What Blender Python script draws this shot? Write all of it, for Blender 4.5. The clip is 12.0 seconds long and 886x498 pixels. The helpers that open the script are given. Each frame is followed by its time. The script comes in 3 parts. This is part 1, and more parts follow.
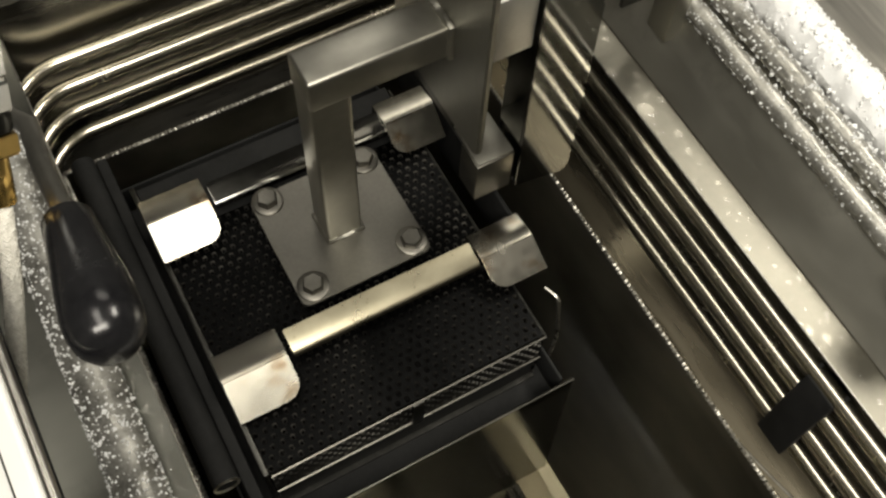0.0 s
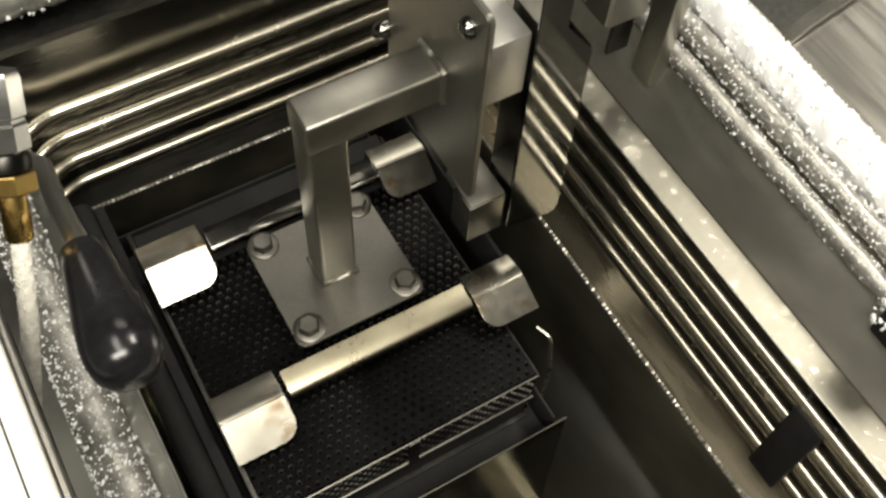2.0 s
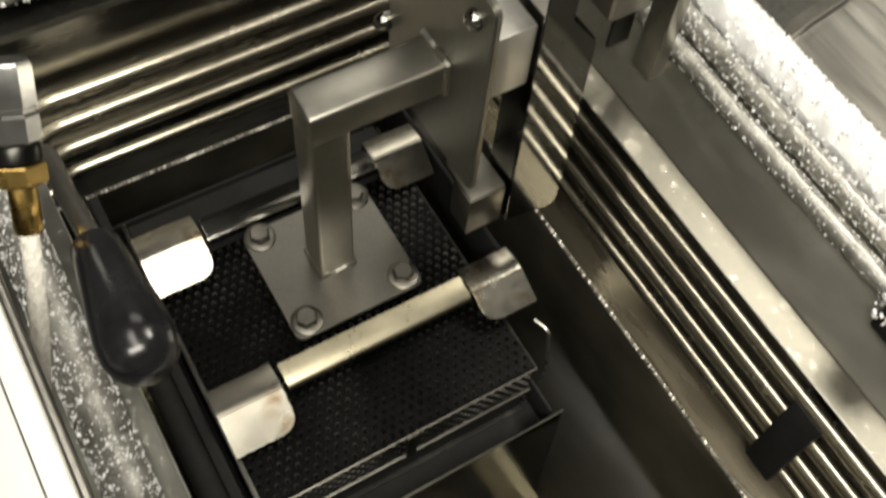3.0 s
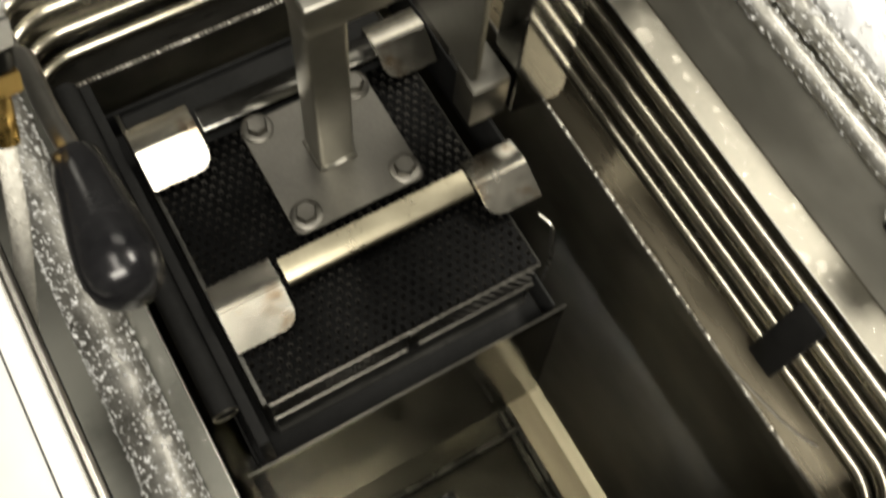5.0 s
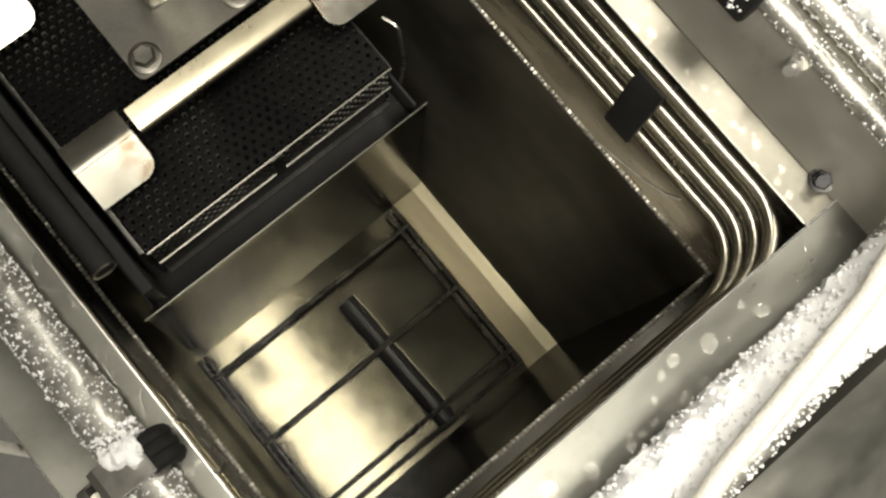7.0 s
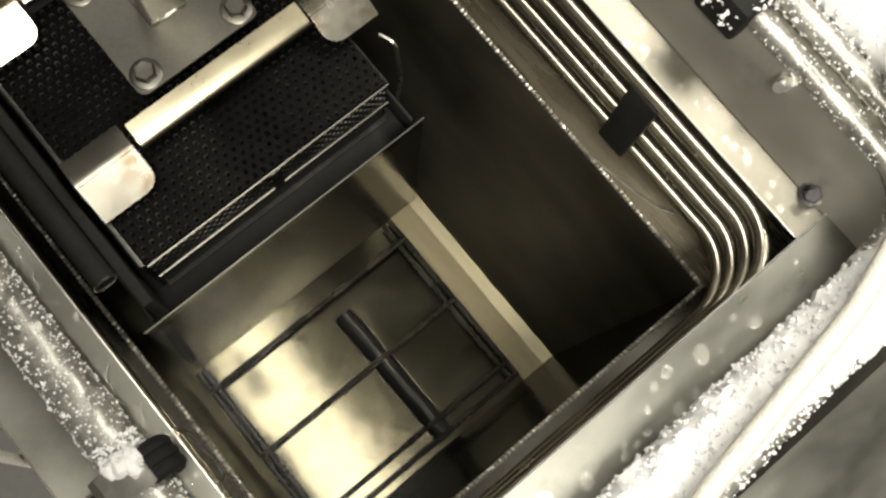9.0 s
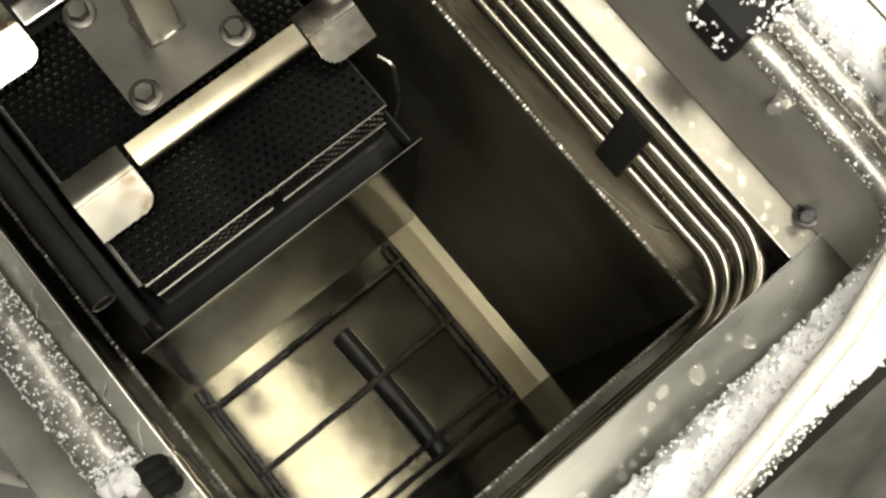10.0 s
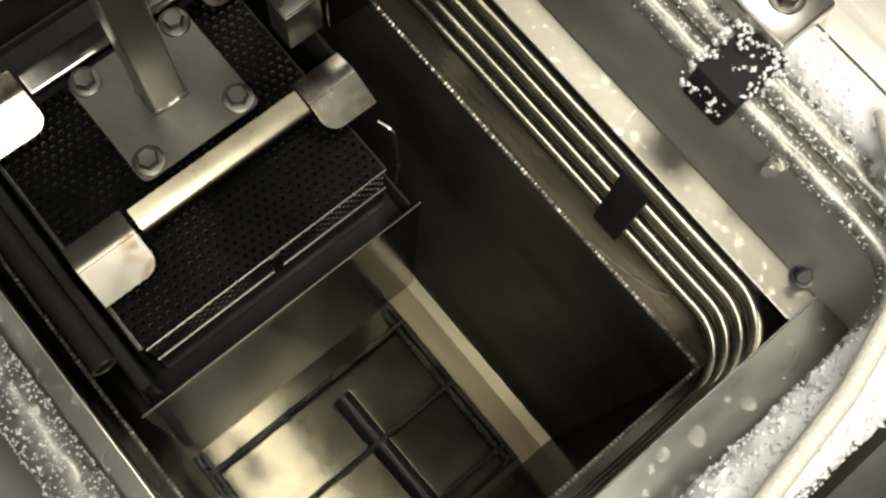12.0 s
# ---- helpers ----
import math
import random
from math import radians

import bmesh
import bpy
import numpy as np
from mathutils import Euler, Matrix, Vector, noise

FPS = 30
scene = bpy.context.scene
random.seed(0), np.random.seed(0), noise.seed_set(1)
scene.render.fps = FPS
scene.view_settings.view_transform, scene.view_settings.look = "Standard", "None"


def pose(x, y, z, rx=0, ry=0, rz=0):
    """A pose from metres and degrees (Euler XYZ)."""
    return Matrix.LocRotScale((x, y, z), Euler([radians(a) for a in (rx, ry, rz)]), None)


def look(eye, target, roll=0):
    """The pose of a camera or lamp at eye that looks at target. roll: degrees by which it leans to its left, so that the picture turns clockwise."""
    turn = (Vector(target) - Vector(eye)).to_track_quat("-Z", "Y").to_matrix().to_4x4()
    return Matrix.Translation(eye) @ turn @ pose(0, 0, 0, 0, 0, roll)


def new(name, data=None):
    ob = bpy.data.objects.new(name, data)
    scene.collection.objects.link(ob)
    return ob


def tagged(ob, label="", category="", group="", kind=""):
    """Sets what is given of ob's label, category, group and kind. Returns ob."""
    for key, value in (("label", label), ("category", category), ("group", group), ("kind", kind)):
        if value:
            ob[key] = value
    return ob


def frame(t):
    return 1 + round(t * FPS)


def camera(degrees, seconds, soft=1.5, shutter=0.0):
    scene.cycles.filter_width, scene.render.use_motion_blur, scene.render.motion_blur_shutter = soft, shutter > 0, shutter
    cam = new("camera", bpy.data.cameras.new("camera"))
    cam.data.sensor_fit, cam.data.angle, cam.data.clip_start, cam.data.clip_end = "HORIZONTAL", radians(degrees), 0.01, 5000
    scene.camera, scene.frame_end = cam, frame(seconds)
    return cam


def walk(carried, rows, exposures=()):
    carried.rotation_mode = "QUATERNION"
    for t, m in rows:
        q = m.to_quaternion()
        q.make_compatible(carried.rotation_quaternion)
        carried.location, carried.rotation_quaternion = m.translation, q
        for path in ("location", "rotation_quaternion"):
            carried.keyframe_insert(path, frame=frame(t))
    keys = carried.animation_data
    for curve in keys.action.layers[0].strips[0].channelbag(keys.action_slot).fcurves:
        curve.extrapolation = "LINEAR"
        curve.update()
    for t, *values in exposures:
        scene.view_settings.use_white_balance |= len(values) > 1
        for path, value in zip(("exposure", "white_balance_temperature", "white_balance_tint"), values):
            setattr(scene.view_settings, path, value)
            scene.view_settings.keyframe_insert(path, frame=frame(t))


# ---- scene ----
cam = camera(48.0, 12.0, soft=2.5, shutter=0.5)
PATH = [
    (0, (-0.111, -0.303, 0.569), (0.39, 0.483, -1.2), 4.2),
    (0.5, (-0.111, -0.306, 0.572), (0.389, 0.48, -1.197), 4.1),
    (1, (-0.113, -0.307, 0.575), (0.392, 0.476, -1.195), 4.2),
    (1.5, (-0.116, -0.31, 0.576), (0.405, 0.493, -1.18), 4.2),
    (2, (-0.124, -0.311, 0.576), (0.453, 0.541, -1.139), 4.9),
    (2.5, (-0.133, -0.306, 0.578), (0.497, 0.564, -1.11), 6.5),
    (3, (-0.133, -0.303, 0.574), (0.47, 0.514, -1.148), 7.2),
    (3.2, (-0.131, -0.297, 0.572), (0.443, 0.461, -1.188), 7.9),
    (4.8, (-0.119, -0.287, 0.568), (0.367, 0.377, -1.255), 8.0),
    (5, (-0.12, -0.288, 0.568), (0.361, 0.334, -1.271), 8.6),
    (5.1, (-0.115, -0.293, 0.565), (0.347, 0.283, -1.294), 8.4),
    (5.2, (-0.113, -0.303, 0.567), (0.34, 0.208, -1.312), 9.3),
    (5.3, (-0.107, -0.308, 0.573), (0.312, 0.099, -1.34), 11.7),
    (5.4, (-0.093, -0.307, 0.581), (0.268, -0.015, -1.362), 14.5),
    (5.5, (-0.079, -0.307, 0.588), (0.232, -0.079, -1.375), 16.8),
    (6, (-0.067, -0.302, 0.587), (0.238, -0.125, -1.382), 20.5),
    (6.5, (-0.065, -0.302, 0.587), (0.25, -0.108, -1.379), 18.9),
    (7, (-0.066, -0.303, 0.588), (0.257, -0.099, -1.375), 18.3),
    (9, (-0.068, -0.304, 0.596), (0.279, -0.084, -1.362), 18.2),
    (9.5, (-0.068, -0.304, 0.598), (0.289, -0.078, -1.357), 18.3),
    (10, (-0.067, -0.304, 0.599), (0.304, -0.058, -1.351), 17.1),
    (10.5, (-0.066, -0.305, 0.599), (0.327, -0.028, -1.342), 15.4),
    (11, (-0.067, -0.305, 0.6), (0.353, 0.005, -1.33), 14.1),
    (11.5, (-0.067, -0.306, 0.602), (0.372, 0.028, -1.321), 13.3),
    (12, (-0.067, -0.306, 0.603), (0.379, 0.039, -1.316), 12.8),
]
walk(cam, [(t, look(eye, target, roll)) for t, eye, target, roll in PATH],
     exposures=[(0.0, -0.4), (1.2, -0.27), (2.0, -0.08), (2.6, -0.22), (3.2, -0.2), (5.0, -0.2), (5.2, -0.4), (5.5, -0.55), (6.0, -0.1), (7.0, 0.08), (9.5, 0.0), (10.5, -0.16), (12.0, -0.36)])

# ---- world and lamps ----
world = bpy.data.worlds.new("room_dark")
scene.world = world
world.use_nodes = True
world.node_tree.nodes["Background"].inputs[0].default_value = (0.9, 0.95, 1.0, 1)
world.node_tree.nodes["Background"].inputs[1].default_value = 0.045


def area_lamp(name, eye, target, w, h, watts, colour):
    data = bpy.data.lights.new(name, "AREA")
    data.shape, data.size, data.size_y, data.energy, data.color = "RECTANGLE", w, h, watts, colour
    ob = new(name, data)
    ob.matrix_world = look(eye, target)
    return ob


WARM = (1.0, 0.94, 0.82)
area_lamp("ceiling_lamp_a", (-0.265, -0.13, 1.6), (-0.265, -0.13, 0.0), 0.36, 0.94, 9.2, WARM)
area_lamp("ceiling_lamp_b", (0.97, 0.02, 1.6), (0.97, 0.02, 0.0), 0.4, 0.7, 24, WARM)
# unseen lamp, placed to brighten the hooks and frost
area_lamp("ceiling_lamp_c", (-0.45, -0.9, 1.6), (-0.45, -0.9, 0.0), 1.1, 0.5, 42, WARM)
# unseen lamp, added so that the arm top reflects something bright
area_lamp("ceiling_lamp_d", (0.62, 1.16, 1.6), (0.62, 1.16, 0.0), 0.8, 0.36, 5.0, WARM)


# ---- materials ----
def node(nt, kind, **values):
    n = nt.nodes.new(kind)
    for key, value in values.items():
        n.inputs[key.replace("_", " ")].default_value = value
    return n


def surface(name, dark, light, rough=(0.3, 0.5), metal=0.0, scale=30.0, stretch=(1, 1, 1), bump=0.2, grain=400.0, depth=0.001, spots=0.0, spot_colour=(0.1, 0.08, 0.05, 1), spot_scale=25.0, **extra):
    """Two scales of variation in colour and roughness, fine relief, optional stains."""
    m = bpy.data.materials.new(name)
    m.use_nodes = True
    nt = m.node_tree
    b = nt.nodes["Principled BSDF"]
    co = nt.nodes.new("ShaderNodeTexCoord")
    mp = nt.nodes.new("ShaderNodeMapping")
    mp.inputs["Scale"].default_value = stretch
    nt.links.new(co.outputs["Object"], mp.inputs["Vector"])
    big = node(nt, "ShaderNodeTexNoise", Scale=scale, Detail=5.0)
    fine = node(nt, "ShaderNodeTexNoise", Scale=grain, Detail=3.0)
    nt.links.new(mp.outputs[0], big.inputs["Vector"])
    nt.links.new(mp.outputs[0], fine.inputs["Vector"])
    mixed = nt.nodes.new("ShaderNodeMath")
    mixed.operation = "MULTIPLY_ADD"
    mixed.inputs[1].default_value = 0.35
    nt.links.new(fine.outputs[0], mixed.inputs[0])
    half = nt.nodes.new("ShaderNodeMath")
    half.operation = "MULTIPLY"
    half.inputs[1].default_value = 0.65
    nt.links.new(big.outputs[0], half.inputs[0])
    nt.links.new(half.outputs[0], mixed.inputs[2])
    ramp = nt.nodes.new("ShaderNodeValToRGB")
    ramp.color_ramp.elements[0].position, ramp.color_ramp.elements[1].position = 0.32, 0.68
    ramp.color_ramp.elements[0].color, ramp.color_ramp.elements[1].color = (*dark, 1), (*light, 1)
    nt.links.new(mixed.outputs[0], ramp.inputs[0])
    colour = ramp.outputs[0]
    if spots:
        sp = node(nt, "ShaderNodeTexNoise", Scale=spot_scale, Detail=6.0, Roughness=0.65)
        nt.links.new(co.outputs["Object"], sp.inputs["Vector"])
        cut = nt.nodes.new("ShaderNodeValToRGB")
        cut.color_ramp.elements[0].position, cut.color_ramp.elements[1].position = 0.55, 0.7
        cut.color_ramp.elements[0].color, cut.color_ramp.elements[1].color = (0, 0, 0, 1), (spots, spots, spots, 1)
        nt.links.new(sp.outputs[0], cut.inputs[0])
        mix = nt.nodes.new("ShaderNodeMix")
        mix.data_type = "RGBA"
        nt.links.new(cut.outputs[0], mix.inputs["Factor"])
        nt.links.new(colour, mix.inputs["A"])
        mix.inputs["B"].default_value = spot_colour
        colour = mix.outputs["Result"]
    nt.links.new(colour, b.inputs["Base Color"])
    rr = nt.nodes.new("ShaderNodeMapRange")
    rr.inputs["From Min"].default_value, rr.inputs["From Max"].default_value = 0.3, 0.7
    rr.inputs["To Min"].default_value, rr.inputs["To Max"].default_value = rough
    nt.links.new(mixed.outputs[0], rr.inputs["Value"])
    nt.links.new(rr.outputs[0], b.inputs["Roughness"])
    b.inputs["Metallic"].default_value = metal
    if bump:
        bp = nt.nodes.new("ShaderNodeBump")
        bp.inputs["Strength"].default_value, bp.inputs["Distance"].default_value = bump, depth
        nt.links.new(mixed.outputs[0], bp.inputs["Height"])
        nt.links.new(bp.outputs[0], b.inputs["Normal"])
    for key, value in extra.items():
        b.inputs[key.replace("_", " ")].default_value = value
    return m


STEEL = surface("brushed_steel", (0.4, 0.39, 0.355), (0.54, 0.52, 0.475), (0.24, 0.38), 1.0, 12, (1, 1, 1), 0.12, 260, 0.0006)
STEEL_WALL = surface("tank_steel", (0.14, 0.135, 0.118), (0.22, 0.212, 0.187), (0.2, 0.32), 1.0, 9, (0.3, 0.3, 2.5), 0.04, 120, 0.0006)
STEEL_FLANGE = surface("flange_steel", (0.19, 0.182, 0.152), (0.28, 0.267, 0.226), (0.36, 0.5), 1.0, 14, (1, 1, 1), 0.1, 160, 0.0008, 0.35, (0.38, 0.35, 0.28, 1), 14)
UPSTAND_STEEL = surface("upstand_steel", (0.5, 0.488, 0.432), (0.64, 0.626, 0.56), (0.32, 0.48), 1.0, 20, (1, 0.3, 0.5), 0.05, 90, 0.0006, 0.6, (0.32, 0.31, 0.268, 1), 16)
STEEL_PLATE = surface("satin_steel_plate", (0.155, 0.149, 0.131), (0.225, 0.217, 0.193), (0.32, 0.44), 1.0, 20, (1, 1, 1), 0.12, 500, 0.0005)
ARM_STEEL = surface("satin_arm_steel", (0.35, 0.342, 0.3), (0.45, 0.438, 0.386), (0.34, 0.44), 1.0, 8, (1, 1, 1), 0.02, 150, 0.0003)
SIDE_STEEL = surface("satin_side_steel", (0.25, 0.244, 0.216), (0.34, 0.332, 0.295), (0.36, 0.48), 1.0, 14, (1, 1, 0.3), 0.05, 300, 0.0005)
CHANNEL_STEEL = surface("polished_channel_steel", (0.13, 0.131, 0.124), (0.18, 0.181, 0.17), (0.07, 0.12), 1.0, 14, (1, 1, 1), 0.03, 200, 0.0004)
CHROME = surface("chrome", (0.6, 0.6, 0.58), (0.75, 0.75, 0.73), (0.2, 0.3), 1.0, 14, (1, 1, 1), 0.03, 200, 0.0004)
HOOK_STEEL = surface("stained_hook_steel", (0.33, 0.315, 0.268), (0.45, 0.43, 0.37), (0.2, 0.3), 1.0, 18, (1, 1, 1), 0.0, 120, 0.0003, 0.85, (0.2, 0.13, 0.06, 1), 34)
# shade round basket and tray is put into this near-black colour
TRAY = surface("shade_dark_tray", (0.014, 0.0143, 0.0142), (0.026, 0.0263, 0.026), (0.45, 0.65), 0.0, 20, (1, 1, 1), 0.1, 300, 0.0005, Specular_IOR_Level=0.06)
FLANGE_DULL = surface("dull_wet_flange", (0.2, 0.2, 0.178), (0.265, 0.264, 0.235), (0.26, 0.44), 1.0, 18, (0.4, 1, 1), 0.06, 80, 0.0008, 0.45, (0.12, 0.122, 0.104, 1), 17)
# lit copy of the perforated sheet: the front's glinting light raises its colour
PERF_FRONT_LIT = surface("perforated_front_lit_steel", (0.022, 0.0215, 0.02), (0.045, 0.044, 0.041), (0.25, 0.4), 1.0, 25, (1, 1, 1), 0.1, 300, 0.0005)
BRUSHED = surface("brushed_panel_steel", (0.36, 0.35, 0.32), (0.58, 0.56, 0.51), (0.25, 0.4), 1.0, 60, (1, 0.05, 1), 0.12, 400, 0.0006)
STEEL_MIRROR = surface("polished_steel", (0.22, 0.217, 0.2), (0.3, 0.294, 0.272), (0.07, 0.15), 1.0, 14, (1, 1, 1), 0.03, 200, 0.0004)
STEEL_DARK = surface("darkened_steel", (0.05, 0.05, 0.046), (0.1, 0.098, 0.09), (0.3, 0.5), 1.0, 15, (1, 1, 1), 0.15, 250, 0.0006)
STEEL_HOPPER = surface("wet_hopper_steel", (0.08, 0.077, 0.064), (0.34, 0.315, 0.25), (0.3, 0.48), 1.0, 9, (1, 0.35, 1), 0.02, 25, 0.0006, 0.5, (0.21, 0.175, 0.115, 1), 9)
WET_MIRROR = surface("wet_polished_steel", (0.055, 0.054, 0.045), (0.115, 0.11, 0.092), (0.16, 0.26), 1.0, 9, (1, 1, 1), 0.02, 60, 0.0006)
STRIP_HIGHLIGHT = surface("strip_highlight_steel", (0.1, 0.09, 0.066), (0.15, 0.136, 0.1), (0.3, 0.44), 1.0, 26, (1, 0.15, 1), 0.05, 120, 0.0006)
STRIP_STEEL = surface("stained_strip_steel", (0.058, 0.05, 0.034), (0.105, 0.092, 0.064), (0.42, 0.58), 1.0, 26, (1, 0.15, 1), 0.05, 120, 0.0006)
ROD_BLACK = surface("blackened_rod", (0.004, 0.004, 0.004), (0.008, 0.008, 0.008), (0.1, 0.16), 0.0, 40, (1, 1, 1), 0.03, 200, 0.0004, Specular_IOR_Level=0.12)
LIT_LEDGE_STEEL = surface("lit_ledge_steel", (0.3, 0.264, 0.19), (0.41, 0.366, 0.272), (0.22, 0.32), 1.0, 30, (1, 0.12, 1), 0.03, 120, 0.0005)
BAR_STEEL = surface("yellowish_bar_steel", (0.34, 0.31, 0.222), (0.4, 0.367, 0.27), (0.26, 0.32), 1.0, 30, (1, 1, 1), 0.04, 260, 0.0004)
LIT_STEEL = surface("lit_steel", (0.6, 0.59, 0.55), (0.72, 0.71, 0.67), (0.4, 0.52), 1.0, 20, (1, 1, 1), 0.05, 260, 0.0005)
# near-black to bright patches paint glints on the hole edges
HOLE_GLINT = surface("hole_glint_steel", (0.006, 0.006, 0.006), (0.42, 0.408, 0.38), (0.3, 0.42), 1.0, 16, (1, 1, 1), 0.0, 30)
STEEL_FLOOR = surface("tank_floor_steel", (0.14, 0.129, 0.098), (0.23, 0.212, 0.165), (0.07, 0.13), 1.0, 10, (1, 1, 1), 0.03, 40, 0.0008, 0.4, (0.15, 0.125, 0.08, 1), 16)
TUBE_STEEL = surface("coil_tube_steel", (0.56, 0.52, 0.42), (0.7, 0.655, 0.54), (0.2, 0.29), 1.0, 30, (1, 1, 1), 0.05, 300, 0.0004)
WIRE_DARK = surface("rack_wire", (0.006, 0.006, 0.005), (0.018, 0.016, 0.013), (0.2, 0.36), 0.0, 40, (1, 1, 1), 0.2, 300, 0.0006, Specular_IOR_Level=0.2)
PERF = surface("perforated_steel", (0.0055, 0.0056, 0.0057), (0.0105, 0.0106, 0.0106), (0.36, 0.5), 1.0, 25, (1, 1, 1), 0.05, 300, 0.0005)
BLACK = surface("black_plastic", (0.006, 0.006, 0.007), (0.014, 0.014, 0.015), (0.16, 0.3), 0.0, 40, (1, 1, 1), 0.05, 300, 0.0004)
RUBBER = surface("black_rubber", (0.008, 0.008, 0.008), (0.02, 0.02, 0.02), (0.6, 0.8), 0.0, 60, (1, 1, 1), 0.3, 400, 0.0008, Specular_IOR_Level=0.2)
BRASS = surface("brass", (0.55, 0.36, 0.1), (0.72, 0.5, 0.18), (0.2, 0.35), 1.0, 40, (1, 1, 1), 0.1, 300, 0.0004)
WELD = surface("weld_bead_steel", (0.5, 0.485, 0.435), (0.75, 0.725, 0.66), (0.38, 0.55), 1.0, 150, (1, 1, 1), 0.3, 700, 0.0006)
FROST = surface("frost", (0.82, 0.83, 0.83), (0.93, 0.935, 0.93), (0.45, 0.8), 0.0, 120, (1, 1, 1), 0.35, 900, 0.0012)
FROST_THIN = surface("thin_frost_on_pipe", (0.24, 0.235, 0.21), (0.56, 0.55, 0.51), (0.32, 0.5), 0.75, 60, (1, 1, 1), 0.3, 500, 0.001)
HOSE = surface("braided_hose", (0.62, 0.6, 0.53), (0.86, 0.84, 0.77), (0.45, 0.65), 0.1, 500, (1, 1, 1), 0.9, 1200, 0.0012)
ROOM = surface("painted_room_wall", (0.2, 0.2, 0.19), (0.27, 0.27, 0.255), (0.7, 0.9), 0.0, 2, (1, 1, 1), 0.05, 60)
CEILING = surface("dark_painted_ceiling", (0.11, 0.11, 0.104), (0.15, 0.15, 0.142), (0.7, 0.9), 0.0, 2, (1, 1, 1), 0.05, 60)
ROOM_FLOOR = surface("room_floor_vinyl", (0.12, 0.12, 0.12), (0.18, 0.18, 0.17), (0.4, 0.6), 0.0, 3, (1, 1, 1), 0.05, 80)
WHITE = surface("white_worktop", (0.78, 0.78, 0.76), (0.86, 0.86, 0.84), (0.4, 0.5), 0.0, 6, (1, 1, 1), 0.05, 100)


def clear(name, ior, tint=(1, 1, 1), rough=0.0):
    m = bpy.data.materials.new(name)
    m.use_nodes = True
    b = m.node_tree.nodes["Principled BSDF"]
    b.inputs["Base Color"].default_value = (*tint, 1)
    b.inputs["Transmission Weight"].default_value, b.inputs["IOR"].default_value, b.inputs["Roughness"].default_value = 1.0, ior, rough
    return m


def liquid_surface(name, ior, tint):
    """Bends the view as the liquid does, with a faint gloss and gentle ripples."""
    m = bpy.data.materials.new(name)
    m.use_nodes = True
    nt = m.node_tree
    nt.nodes.remove(nt.nodes["Principled BSDF"])
    bend = node(nt, "ShaderNodeBsdfRefraction", Color=(*tint, 1), IOR=ior, Roughness=0.05)
    gloss = node(nt, "ShaderNodeBsdfGlossy", Roughness=0.12)
    mix = node(nt, "ShaderNodeMixShader", Fac=0.006)
    co = nt.nodes.new("ShaderNodeTexCoord")
    wave = node(nt, "ShaderNodeTexNoise", Scale=75.0, Detail=1.0)
    bp = node(nt, "ShaderNodeBump", Strength=0.13, Distance=0.001)
    nt.links.new(co.outputs["Object"], wave.inputs["Vector"])
    nt.links.new(wave.outputs[0], bp.inputs["Height"])
    nt.links.new(bp.outputs[0], bend.inputs["Normal"])
    nt.links.new(bp.outputs[0], gloss.inputs["Normal"])
    nt.links.new(bend.outputs[0], mix.inputs[1])
    nt.links.new(gloss.outputs[0], mix.inputs[2])
    nt.links.new(mix.outputs[0], nt.nodes["Material Output"].inputs["Surface"])
    return m


LIQUID = liquid_surface("bath_liquid", 1.36, (0.96, 0.965, 0.92))
WATER = clear("water", 1.22)
WATER.node_tree.nodes["Principled BSDF"].inputs["Specular IOR Level"].default_value = 0.06


FILM = clear("water_film", 1.33)


# ---- helpers ----
def smooth(me, angle=0.6):
    me.shade_smooth()
    me.set_sharp_from_angle(angle=angle)


def part(name, bm, material, parent=None, label=""):
    """One mesh object from a bmesh, under a thing or a part."""
    me = bpy.data.meshes.new(name)
    bm.to_mesh(me)
    bm.free()
    me.materials.append(material)
    smooth(me)
    ob = new(name, me)
    if parent:
        ob.parent = parent
    if label:
        tagged(ob, label)
    return ob


def thing(name, label, category, group="", kind=""):
    return tagged(new(name), label, category, group, kind)


def box(lo, hi, bevel=0.0, seg=2, m=None):
    bm = bmesh.new()
    bmesh.ops.create_cube(bm, size=1)
    lo, hi = Vector(lo), Vector(hi)
    for v in bm.verts:
        v.co = Vector((lo[i] + (v.co[i] + 0.5) * (hi[i] - lo[i]) for i in range(3)))
    if bevel:
        bmesh.ops.bevel(bm, geom=bm.edges[:], offset=bevel, segments=seg, affect="EDGES", profile=0.5)
    if m:
        bm.transform(m)
    return bm


def add(bm, other):
    """Joins another bmesh into bm."""
    me = bpy.data.meshes.new("tmp")
    other.to_mesh(me)
    other.free()
    bm.from_mesh(me)
    bpy.data.meshes.remove(me)
    return bm


def fillet(points, radius, steps=8, closed=False):
    """A polyline with its corners rounded."""
    pts = [Vector(p) for p in points]
    out = []
    n = len(pts)
    for i, p in enumerate(pts):
        if not closed and i in (0, n - 1):
            out.append(p)
            continue
        a, b = pts[i - 1] - p, pts[(i + 1) % n] - p
        ang = a.angle(b)
        d = min(radius / math.tan(ang / 2), a.length * 0.49, b.length * 0.49)
        s, e = p + a.normalized() * d, p + b.normalized() * d
        r = d * math.tan(ang / 2)
        c = p + (a.normalized() + b.normalized()).normalized() * (r / math.sin(ang / 2))
        for k in range(steps + 1):
            w = (s - c).lerp(e - c, k / steps)
            out.append(c + w.normalized() * r)
    return out


